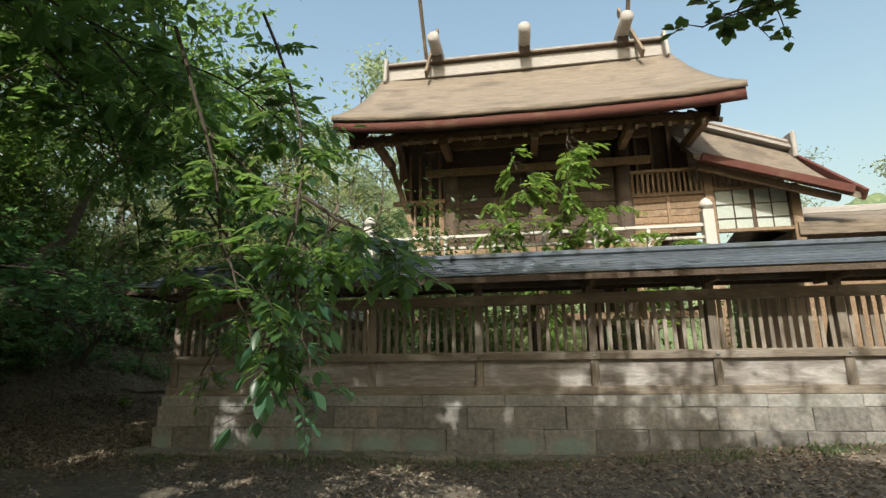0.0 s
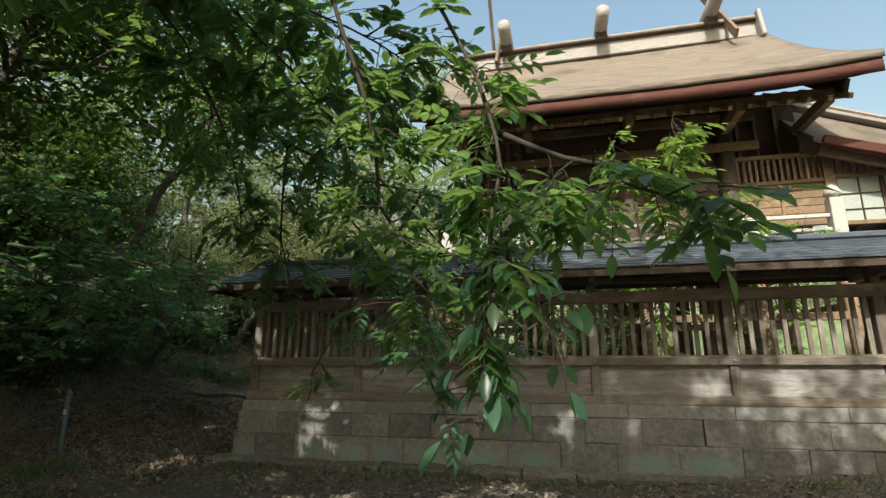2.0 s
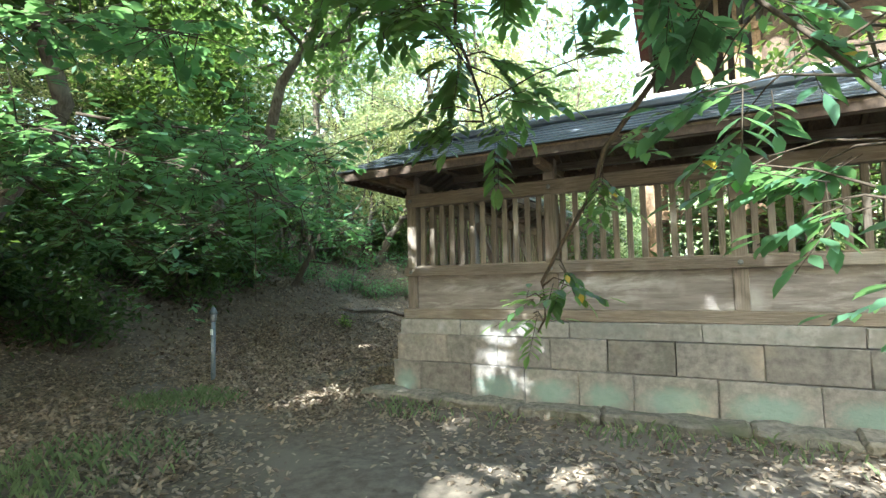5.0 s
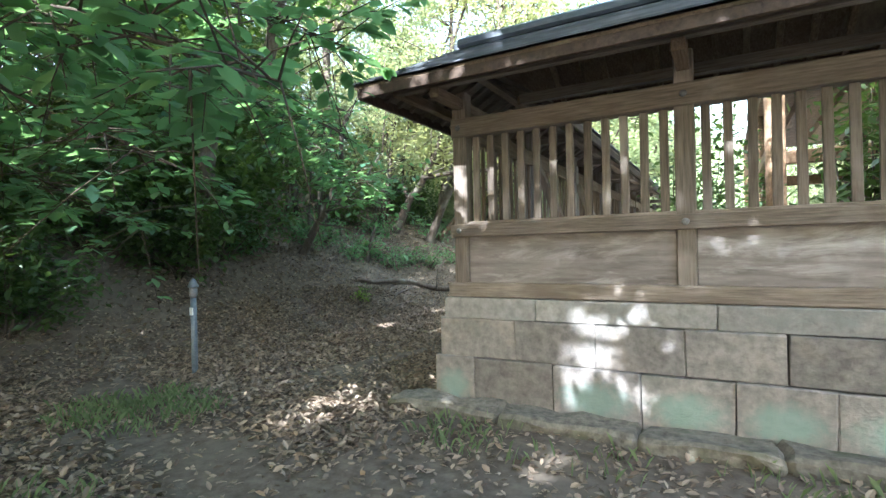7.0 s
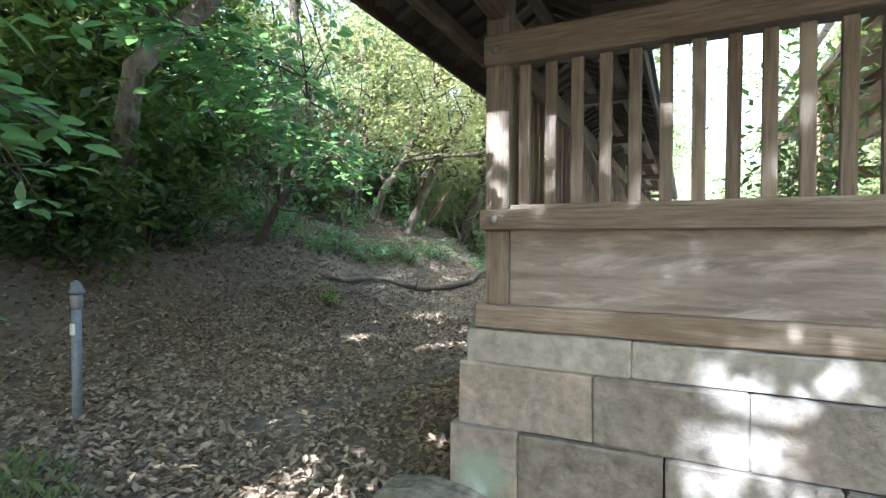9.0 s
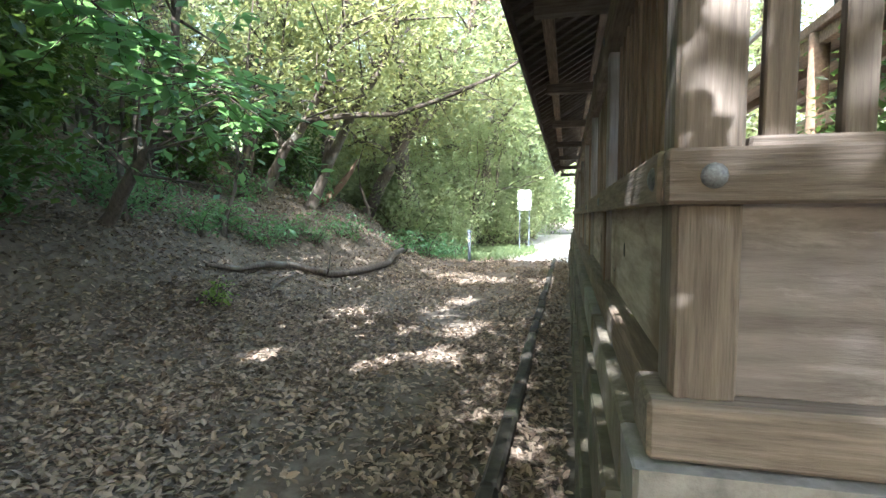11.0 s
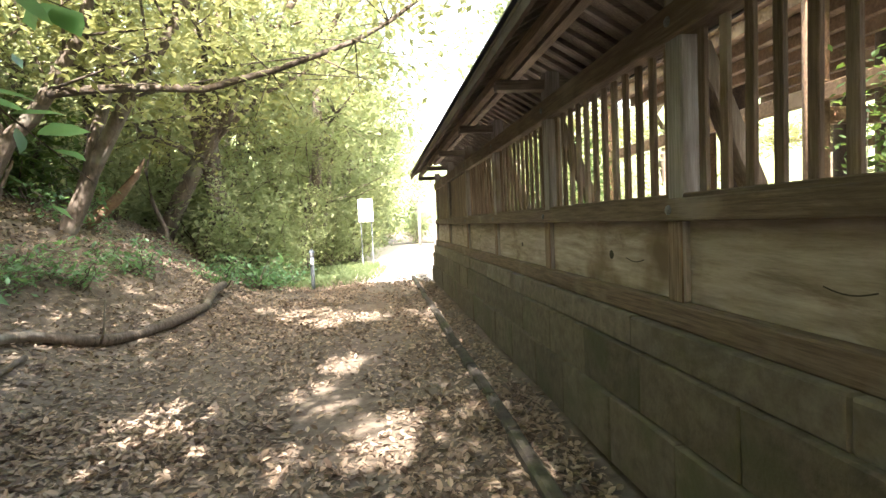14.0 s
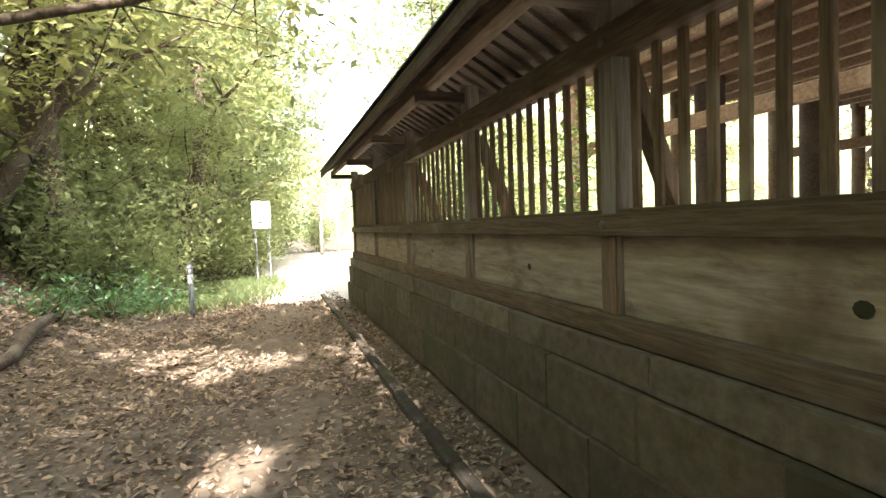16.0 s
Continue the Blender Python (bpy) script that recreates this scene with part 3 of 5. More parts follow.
def shrine():
    own = thing("shrine_hall", (0, 14.9, 0), "old raised wooden shrine hall with cypress bark roof and forked finials", "shrine")
    bark_shell("roof", HX0, HX1, 0, 0.16, bark_roof, own)
    bark_shell("eave_edge", HX0 + .03, HX1 - .03, -0.165, 0.30, eave_red, own, 0.03)
    bark_shell("soffit", HX0 + .30, HX1 - .30, -0.47, 0.06, dark_wood, own, 0.28)
    # ridge: boxed timber with a capping plank, end boards, billets and forked finials
    part("ridge_box", box(HX0 + .25, HX1 - .25, RY - .26, RY + .26, RZ - .12, RZ + .34, .02), ridge_mat, own)
    part("ridge_plank", box(HX0 + .15, HX1 - .15, RY - .40, RY + .40, RZ + .345, RZ + .42, .015), dark_wood, own)
    part("ridge_cap", box(HX0 + .1, HX1 - .1, RY - .33, RY + .33, RZ + .425, RZ + .52, .015), ridge_mat, own)
    for x in (HX0 + .13, HX1 - .25):
        bm = box(x, x + .12, RY - .48, RY + .48, RZ - .35, RZ + .62, .03)
        for v in bm.verts:
            if v.co.z < RZ:
                v.co.y = RY + (v.co.y - RY) * 1.35
        part("ridge_end_board", bm, ridge_mat, own)
    for x in (-3.05, -0.12, 3.0):
        part("ridge_billet", cyl((x, RY - 1.25, RZ + .72), (x, RY + 1.25, RZ + .72), .20), ridge_mat, own, "bleached round log across the ridge", True)
        part("billet_seat", box(x - .17, x + .17, RY - .5, RY + .5, RZ + .30, RZ + .56, .015), dark_wood, own)
    for x in (-3.42, 3.32):
        for sg in (1, -1):
            part("finial", beam((x + .09 * sg, RY - sg * 1.0, RZ - .45), (x + .09 * sg, RY + sg * 1.55, RZ + 2.9), .09, .26, .01), wood_y, own, "crossed plank finial")
    # body: round pillars, plank walls, tie beams
    for x in (-2.35, -0.12, 2.08):
        for y in (12.1, 14.9, 17.7):
            part("pillar", cyl((x, y, 0.3), (x, y, 7.6), .21), dark_wood, own, smooth=True)
    z = 3.85
    k = 0
    while z < 7.5:
        h = 0.30
        for a, b in ((-2.2, -0.27), (0.03, 1.93)):
            part("wall_plank", box(a, b, 12.10, 12.16, z + .006, z + h - .006, .008), dark_wood, own)
        part("wall_plank", box(-2.42, -2.36, 12.3, 17.5, z + .006, z + h - .006, .008), dark_wood, own)
        part("wall_plank", box(2.1, 2.16, 12.3, 17.5, z + .006, z + h - .006, .008), dark_wood, own)
        z += h
    for z, h, o in ((6.22, .20, .24), (6.95, .22, .20), (4.02, .2, .26), (7.42, .26, .26)):
        part("tie_beam", box(-3.0, 2.75, 12.1 - o, 12.1 - o + .1, z, z + h, .012), hall_wood, own)
    # eave purlins, rafters with pale ends
    part("eave_purlin", box(HX0 + .3, HX1 - .35, 10.98, 11.16, 6.86, 7.05, .015), hall_wood, own)
    part("eave_purlin", box(HX0 + .3, HX1 - .35, 11.75, 11.93, 7.28, 7.46, .015), hall_wood, own)
    x = HX0 + .35
    while x < HX1 - .35:
        part("rafter", beam((x, 10.55, 6.62), (x, 12.4, 7.75), .085, .11, .008), hall_wood, own)
        x += .36
    for x in (-2.35, -0.12, 2.08, 3.7, -4.0):
        part("bracket", box(x - .09, x + .09, 10.75, 12.3, 6.62, 6.84, .015), hall_wood, own)
    # gable barge boards and gable wall
    for x in (HX0 + .35, HX1 - .47):
        for sg in (1, -1):
            part("barge_board", beam((x, RY, RZ - .75), (x, RY - sg * 4.2, EZ - .35), .10, .38, .012), dark_wood, own)
    for x in (-2.55, 2.25):
        for kk in range(11):
            y = 12.4 + kk * .5
            part("gable_board", box(x, x + .04, y, y + .485, 7.5, roof_z(y + .25) - .65, .004), dark_wood, own)
    # open timber wing on the west face: slanting strut with battens
    part("strut", beam((-4.05, 12.0, 6.9), (-3.05, 12.0, 3.95), .12, .14, .01), hall_wood, own)
    for kk in range(5):
        a = -3.75 + kk * .27
        part("batten", box(a, a + .07, 12.02, 12.08, 5.6 if kk < 3 else 3.95, 6.95, .006), hall_wood, own)
    part("tie_beam", box(-3.9, -2.4, 11.95, 12.05, 5.5, 5.62, .01), hall_wood, own)
    for kk in range(4):
        a = -3.35 + kk * .25
        part("batten", box(a, a + .06, 12.02, 12.08, 3.95, 5.5, .006), hall_wood, own)
    # Dark sheet added in place of the deep shade behind the east battens.
    part("east_wall", box(2.2, 3.9, 12.7, 12.76, 3.8, 7.7, 0), dark_wood, own)
    for x in (2.55, 2.95, 3.4):
        part("east_batten", box(x, x + .07, 12.6, 12.69, 5.6, 7.5, .006), hall_wood, own)
    # veranda with railing
    part("veranda", box(-4.4, 3.75, 11.05, 18.6, 3.66, 3.80, .015), hall_wood, own)
    for k in range(16):
        x = -4.3 + k * .53
        part("joist", box(x - .05, x + .05, 11.1, 18.5, 3.5, 3.655, .008), hall_wood, own)
    part("veranda_edge", box(-4.45, 3.8, 10.98, 11.08, 3.56, 3.78, .01), white_wood, own)
    for x in (-4.3, -2.3, -.1, 2.1, 3.65):
        for y in (11.2, 14.0, 18.4):
            part("under_post", cyl((x, y, .3), (x, y, 3.66), .11), hall_wood, own, smooth=True)
    for z in (0.95, 2.3):
        for y in (11.2, 14.0):
            part("under_tie", box(-4.3, 3.65, y - .05, y + .05, z, z + .16, .01), hall_wood, own)
        for x in (-4.3, -.1, 3.65):
            part("under_tie", box(x - .05, x + .05, 11.2, 18.4, z + .2, z + .36, .01), hall_wood, own)
    part("rail", box(-4.2, 3.55, 11.14, 11.22, 4.34, 4.42, .012), white_wood, own)
    part("rail", box(-4.2, 3.55, 11.14, 11.22, 4.06, 4.13, .012), white_wood, own)
    part("rail", box(-4.34, -4.26, 11.2, 18.2, 4.34, 4.42, .012), white_wood, own)
    x = -3.6
    while x < 3.4:
        part("baluster", box(x, x + .08, 11.13, 11.23, 3.8, 4.34, .008), white_wood, own)
        x += 1.18
    for x in (-4.3, 3.65):
        cap = part("corner_post", box(x - .12, x + .12, 11.06, 11.30, 3.6, 4.72, .012), white_wood, own)
        bm = bmesh.new()
        tube(bm, [(x, 11.18, 4.72), (x, 11.18, 4.77), (x, 11.18, 4.79), (x, 11.18, 4.86), (x, 11.18, 4.95), (x, 11.18, 5.02)], [.11, .09, .14, .15, .10, .01], 14)
        part("onion_cap", bm, white_wood, cap, "rounded pale post cap", True)
    return own


def stair_canopy():
    """The lower roof that slopes down to the east over the hall's steps."""
    own = thing("stair_canopy", (5, 12.6, 0), "lower bark-roofed stair canopy with shoji window and slatted screens", "shrine")
    ridge_a, ridge_b = Vector((3.6, 13.5, 8.05)), Vector((6.75, 13.5, 6.85))
    for sg in (1, -1):
        v, f = [], []
        for k in range(9):
            u = k / 8
            o = sg * -2.1 * u
            dz = -1.95 * (1.2 * u - .2 * u * u)
            for p, fl in ((ridge_a, 0), (ridge_b, .25)):
                for t in (0, -.14):
                    v.append((p.x + fl * u, p.y + o, p.z + dz + t + .1 * u * u))
        for k in range(8):
            a = 4 * k
            f += [(a, a + 2, a + 6, a + 4), (a + 1, a + 5, a + 7, a + 3), (a, a + 4, a + 5, a + 1), (a + 2, a + 3, a + 7, a + 6)]
        f += [(32, 34, 35, 33), (0, 1, 3, 2)]
        raw("roof", v, f, bark_roof, own)
    part("eave_edge", beam((3.75, 11.36, 6.08), (6.85, 11.36, 5.06), .14, .20, .01), eave_red, own)
    part("eave_beam", beam((3.75, 11.62, 5.93), (6.7, 11.62, 4.96), .12, .16, .01), hall_wood, own)
    part("verge_board", beam((6.95, 13.5, 6.62), (7.1, 11.4, 4.95), .10, .26, .01), eave_red, own)
    for d, m in ((.10, ridge_mat), (.20, dark_wood), (.28, ridge_mat)):
        part("ridge_cap", beam(ridge_a + Vector((0, 0, d - .02)), ridge_b + Vector((.05, 0, d - .02)), .50 - d, .09, .01), m, own)
    part("ridge_end_board", box(6.75, 6.87, 13.2, 13.8, 6.6, 7.35, .03), ridge_mat, own)
    for x, top in ((4.05, 6.15), (5.95, 5.5)):
        part("post", box(x - .11, x + .11, 11.95, 12.17, .3, top, .012), hall_wood, own)
    x = 4.2
    while x < 6.6:
        part("rafter", beam((x, 11.45, 5.95 - (x - 4) * .33), (x, 12.6, 6.85 - (x - 4) * .36), .07, .09, .006), hall_wood, own)
        x += .3
    for z, x0, x1 in ((5.42, 4.15, 5.86), (4.36, 4.15, 5.86), (5.98, 2.2, 4.0), (5.36, 2.2, 4.0), (4.4, 2.2, 4.0)):
        part("lintel", box(x0, x1, 11.97, 12.09, z, z + .09, .008), hall_wood, own)
    for k in range(14):
        a = 2.26 + k * .125
        part("screen_slat", box(a, a + .06, 12.0, 12.05, 5.45, 5.98, .004), hall_wood, own)
    for k in range(12):
        a = 4.2 + k * .137
        part("screen_slat", box(a, a + .06, 12.0, 12.05, 5.51, 6.02 - .3 * max(0, a - 4.3), .004), hall_wood, own)
    for k in range(5):
        part("wall_plank", box(2.22, 3.98, 12.02, 12.06, 4.5 + k * .175, 4.665 + k * .175, .006), hall_wood, own)
    part("stile", box(3.05, 3.13, 11.99, 12.06, 4.49, 5.36, .006), hall_wood, own)
    win = thing("shoji_window", (5, 12.03, 4.45), "two sliding shoji screens with white paper", "window")
    part("paper", box(4.17, 5.84, 12.035, 12.045, 4.45, 5.42, 0), paper_mat, win)
    for x in (4.17, 4.58, 4.98, 5.02, 5.42, 5.80):
        part("glazing_bar", box(x, x + (.05 if x in (4.98, 5.02) else .022), 12.0, 12.03, 4.45, 5.42, .003), dark_wood, win)
    for z in (4.7, 5.05):
        part("glazing_bar", box(4.17, 5.84, 12.005, 12.028, z, z + .016, .002), dark_wood, win)
    # lower roof beyond
    low = thing("low_hall", (10, 14, 0), "low side hall with pale thatched roof", "building")
    v = [(5.9, 11.9, 4.5), (16, 11.9, 4.5), (5.9, 14.5, 5.35), (16, 14.5, 5.35), (5.9, 17.5, 4.5), (16, 17.5, 4.5)]
    v += [(x, y, z - .3) for x, y, z in v]
    raw("roof", v, [(0, 1, 3, 2), (2, 3, 5, 4), (6, 8, 9, 7), (8, 10, 11, 9), (0, 6, 7, 1), (0, 2, 8, 6), (2, 4, 10, 8), (4, 5, 11, 10), (1, 7, 9, 3), (3, 9, 11, 5)], bark_roof, low)
    part("wall", box(6.2, 15.7, 12.6, 17, .2, 4.5, 0), hall_wood, low)
    for k in range(6):
        part("pillar", box(6.3 + k * 1.8, 6.48 + k * 1.8, 12.42, 12.59, .2, 4.4, .01), hall_wood, low)
    part("ridge_cap", box(5.9, 16, 14.35, 14.65, 5.3, 5.5, .02), ridge_mat, low)


shrine()
stair_canopy()


# ---- plants ----
def wander(r, a, b, n, wob):
    a, b = Vector(a), Vector(b)
    pts = []
    for i in range(n + 1):
        k = i / n
        w = wob * math.sin(math.pi * k)
        pts.append(a.lerp(b, k) + Vector((r.uniform(-w, w), r.uniform(-w, w), r.uniform(-w, w) * .5)))
    return pts


def taper(n, r0, r1):
    return [r0 + (r1 - r0) * i / n for i in range(n + 1)]


# gaps in the canopy, by the places on wall and path that the sun reaches: x, y, z, radius
SUN_GAPS = [(-2.0, 2.2, 2.3, .6), (-2.1, 2.2, 1.5, .5), (-8.6, 11.9, 0, 0.29), (-8.6, 13.2, 0, 0.39), (-9.25, 14.4, 0, 0.31), (-9.65, 18.8, 0, 0.52), (-9.2, 11.4, 0, 0.26), (-9.0, 11.8, 0, 0.21), (-10.4, 11.45, 0, 0.26), 
            (-9.3, 13.0, 0, 0.21), (-9.05, 15.3, 0, 0.34), (-10.1, 18.9, 0, 0.45), (-9.45, 17.9, 0, 0.29), (-8.85, 18.3, 0, 0.34), (-10.8, 19.5, 0, 0.26), (-9.0, 13.95, 0, 0.21),
            (-5.1, 5.6, 0, .4), (-4.5, 6.1, 0, .3), (-12.2, 7.7, .5, .35), (-5.9, 6.95, 0, .25), (-4.87, 7.5, 0, .3), (1.2, 7.85, 1.26, .22), (.1, 7.85, 1.22, .14), (3.2, 7.85, .83, .3),
            (3.5, 7.85, .47, .25), (4.05, 7.85, .8, .4), (4.3, 7.85, .3, .35), (2.8, 7.85, 1.0, .2), (2.5, 7.85, .55, .16), (-1.8, 7.85, .6, .2), (1.6, 7.85, 1.78, .25), (3.75, 7.85, 1.8, .4),
            (3.0, 7.85, 1.75, .35), (-.9, 7.85, .66, .12), (-5.9, 7.85, .8, .2), (-5.6, 7.85, .68, .40), (-5.4, 7.85, .5, .34), (-4.75, 7.55, .05, .3), (-5.1, 7.85, .3, .2), (-5.0, 7.85, 1.1, .13), (-6.5, 7.85, .92, .12), (-6.0, 7.85, .25, .18),
            (5.2, 7.85, 1.2, .6), (5.0, 7.3, 0, .6), (3.6, 7.2, 0, .4), (-3.4, 7.85, 1.3, .12), (-6.98, 7.9, 2.0, .12), (-2.1, 2.6, 1.7, .18), (-2.85, 3.9, 1.6, .5), (-2.6, 3.6, 2.7, .6), (-3.2, 3.1, 3.0, .5), (-2.6, 2.4, 2.9, .6), (-1.8, 2.9, 2.4, .6), (-10.4, 9.5, 3.0, .6), (-10.6, 10.8, 2.7, .5), (-8.2, 4.6, 2.6, .6), (-9.2, 5.2, 2.4, .5), (-7.6, 5.6, 2.9, .4), (-7.2, 4.9, 2.4, .3)]


def lit_through(points, at):
    """Which points stay, with the gaps that let the sun through left open."""
    p = np.asarray(points) + np.asarray(at)
    keep = np.ones(len(p), bool)
    d = np.array(TO_SUN)
    for x, y, z, rad in SUN_GAPS:
        q = p - np.array((x, y, z))
        along = q @ d
        off = np.linalg.norm(q - along[:, None] * d, axis=1)
        keep &= ~((off < rad) & (along > 1.5))
    return np.asarray(points)[keep]


def tree(at, height, radius, material, seed, label, crown_from=0.35, spread=3.0, leaf=0.17, per=26, lean=(0, 0), limbs=14, stems=1, puff=0.42, group="", gaps=False):
    """A tapered trunk with limbs and twigs, and a crown of many single leaves in loose clumps."""
    r = random.Random(seed)
    own = thing("tree", at, label, "tree", group)
    wood = bmesh.new()
    tips = []
    for st in range(stems):
        off = Vector((r.uniform(-.35, .35), r.uniform(-.35, .35), 0)) if stems > 1 else Vector((0, 0, 0))
        top = Vector((lean[0] + r.uniform(-.6, .6) * (1 if stems == 1 else 2.5), lean[1] + r.uniform(-.6, .6) * (1 if stems == 1 else 2.5), height * r.uniform(.9, 1.0)))
        trunk = wander(r, off + Vector((0, 0, -.4)), top, 9, height * .045)
        rr = radius * (1 if stems == 1 else r.uniform(.5, .9))
        radii = taper(9, rr, rr * .15)
        radii[0] *= 1.35
        tube(wood, trunk, radii, 9)
        for i in range(limbs // stems):
            k = crown_from + (1 - crown_from) * (i + r.random()) / (limbs // stems)
            j = min(8, int(k * 9))
            p = trunk[j].lerp(trunk[j + 1], k * 9 - j)
            ang = i * 2.4 + r.uniform(-.5, .5)
            ln = spread * (1.15 - .65 * k) * r.uniform(.7, 1.15)
            q = p + Vector((math.cos(ang) * ln, math.sin(ang) * ln, ln * r.uniform(.05, .55)))
            limb = wander(r, p, q, 5, ln * .12)
            tube(wood, limb, taper(5, rr * (.42 - .25 * k), rr * .07), 5)
            for m in range(5):
                b = limb[r.randint(2, 5)]
                e = b + Vector((r.gauss(0, 1), r.gauss(0, 1), r.gauss(.15, .5))) * ln * .28
                tube(wood, [b, b.lerp(e, .5) + Vector((0, 0, .06)), e], [rr * .09, rr * .06, rr * .025], 4)
                tips += [b.lerp(e, .55), e]
    wood_ob = part("trunk", wood, bark_mat, None, smooth=True)
    wood_ob.parent = own
    pts = clumps([tuple(t) for t in tips], per, (puff, puff, puff * .62))
    if gaps:
        pts = lit_through(pts, at)
    crown = leaves_mesh("crown", pts, leaf, material, None)
    crown.parent = own
    return own


def shrub(at, height, width, material, seed, label, leaf=0.1, n=1100, group=""):
    r = random.Random(seed)
    own = thing("shrub", at, label, "shrub", group)
    wood = bmesh.new()
    tips = []
    for i in range(9):
        a = r.uniform(0, 6.28)
        e = Vector((math.cos(a) * width * r.uniform(.2, 1), math.sin(a) * width * r.uniform(.2, 1), height * r.uniform(.45, 1)))
        st = wander(r, (r.uniform(-.1, .1), r.uniform(-.1, .1), -.15), e, 4, .12)
        tube(wood, st, taper(4, .018, .005), 5)
        tips += [st[2], st[3], st[4]]
    w = part("stem", wood, bark_mat, None, smooth=True)
    w.parent = own
    c = leaves_mesh("foliage", clumps([tuple(t) for t in tips], n // len(tips), (width * .22, width * .22, height * .13)), leaf, material, None)
    c.parent = own
    return own


def place(proto, x, y, turn, scale, sink=0.0):
    return copy_thing(proto, pose(x, y, ground_z(x, y) - sink, 0, 0, turn) @ Matrix.Diagonal((scale, scale, scale, 1)))


def custom_tree(paths, material, seed, label, leaf=0.15, per=30, puff=0.45):
    """A leaning tree along given limbs: (points, base radius, tip radius)."""
    r = random.Random(seed)
    base = Vector(paths[0][0][0])
    own = thing("tree", base, label, "tree", "trees on the bank")
    wood, tips = bmesh.new(), []
    for pts, r0, r1 in paths:
        fine = []
        for a, b in zip(pts, pts[1:]):
            a, b = Vector(a) - base, Vector(b) - base
            fine += [a + Vector((r.uniform(-.03, .03),) * 3), a.lerp(b, .5) + Vector((r.uniform(-.06, .06), r.uniform(-.06, .06), r.uniform(-.04, .04)))]
        fine.append(Vector(pts[-1]) - base)
        n = len(fine) - 1
        tube(wood, fine, taper(n, r0, r1), 8)
        for k in range(n // 2, n + 1):
            for m in range(4):
                e = fine[k] + Vector((r.gauss(0, .8), r.gauss(0, .8), r.gauss(.35, .5)))
                tube(wood, [fine[k], fine[k].lerp(e, .5), e], [r1 * .6, r1 * .4, r1 * .2], 4)
                tips += [e, fine[k].lerp(e, .6)]
    w = part("trunk", wood, bark_mat, None, smooth=True)
    w.parent = own
    c = leaves_mesh("crown", clumps([tuple(t) for t in tips], per, (puff, puff, puff * .6)), leaf, material, None)
    c.parent = own


custom_tree([([(-14.75, 17.94, 1.4), (-14.67, 17.94, 1.9), (-14.06, 17.94, 3.05), (-13.39, 17.94, 3.79), (-12.86, 17.94, 4.62), (-12.44, 17.94, 5.81), (-12.2, 18, 7.2)], .16, .05),
             ([(-13.39, 17.94, 3.75), (-12.31, 17.9, 3.78), (-11.17, 17.9, 3.75), (-10.1, 17.9, 4.04), (-8.82, 17.9, 4.48), (-7.72, 17.9, 5.17), (-7.12, 17.9, 5.63)], .075, .025),
             ([(-14.06, 17.94, 3.0), (-14.25, 17.94, 3.53), (-14.22, 17.94, 4.37), (-14.05, 17.94, 5.28), (-13.89, 18, 6.6)], .06, .025)], leaf_mid, 5, "leaning grey-barked tree with one long reaching branch", per=34, leaf=.16)
custom_tree([([(-14.1, 19.03, 1.2), (-13.93, 19.03, 1.61), (-13.47, 19.03, 2.66), (-12.79, 19.03, 3.93), (-11.97, 19.03, 5.07), (-11.47, 19.03, 6.31), (-11.1, 19, 7.8)], .18, .06),
             ([(-13.5, 19.03, 2.6), (-13.35, 19.4, 4.0), (-13.3, 19.8, 5.6), (-13.0, 20, 7.2)], .12, .05)], leaf_mid, 6, "pale-barked leaning tree on the leafy bank", per=44, leaf=.17)
custom_tree([([(-14.7, 24.35, 1.0), (-14.46, 24.35, 1.55), (-13.42, 24.35, 3.53), (-12.32, 24.35, 5.32), (-11.51, 24.35, 6.44), (-10.7, 24.35, 7.88), (-10.14, 24.3, 9.6)], .29, .09),
             ([(-13.2, 24.35, 3.9), (-11.6, 23.9, 5.2), (-9.9, 23.4, 5.9)], .09, .03)], leaf_light, 7, "dark leaning trunk with sunlit yellow-green leaves", per=50, leaf=.18)
custom_tree([([(-13.3, 12.06, 0.9), (-13.13, 12.06, 1.28), (-12.84, 12.06, 1.68), (-12.56, 12.06, 2.0), (-12.11, 12.0, 2.51), (-11.76, 11.9, 3.17), (-11.5, 11.8, 4.2)], .11, .04),
             ([(-12.5, 12.06, 2.05), (-13.0, 12.5, 3.0), (-13.3, 13.0, 4.4)], .06, .03)], leaf_blue, 8, "short leaning dark trunk under broad cool green leaves", per=9, leaf=.17)
custom_tree([([(-15.9, 15.6, 2.0), (-15.7, 15.8, 4.5), (-15.8, 16.0, 8.2), (-15.56, 16, 9.3), (-14.94, 16, 11.5), (-14.5, 16, 13.6)], .26, .08),
             ([(-15.78, 16, 8.0), (-14.53, 16, 9.13), (-13.66, 16, 11.3), (-13.3, 16, 13)], .14, .05)], leaf_dark, 9, "tall dark forked tree standing against the sky", per=34, leaf=.19, puff=.5)

oak = tree((-15.6, 23.5, ground_z(-15.6, 23.5)), 12, .33, leaf_mid, 11, "thick many-stemmed woodland tree with bright leaves", .25, 3.2, .19, 46, limbs=18, stems=3, puff=.40, group="woodland trees")
slim = tree((-17.5, 12.5, ground_z(-17.5, 12.5)), 9, .17, leaf_mid, 12, "slender woodland tree with small leaves", .2, 2.8, .18, 42, limbs=18, puff=.40, group="woodland trees")
pale = tree((-11, 31, ground_z(-11, 31)), 10, .16, leaf_light, 13, "sunlit yellow-green woodland tree", .28, 2.9, .17, 46, limbs=18, stems=2, puff=.40, group="woodland trees")
tall = tree((-19, 8, ground_z(-19, 8)), 9, .24, leaf_mid, 14, "tall green woodland tree", .25, 3.4, .20, 48, limbs=20, puff=.46, group="woodland trees")
r = random.Random(21)
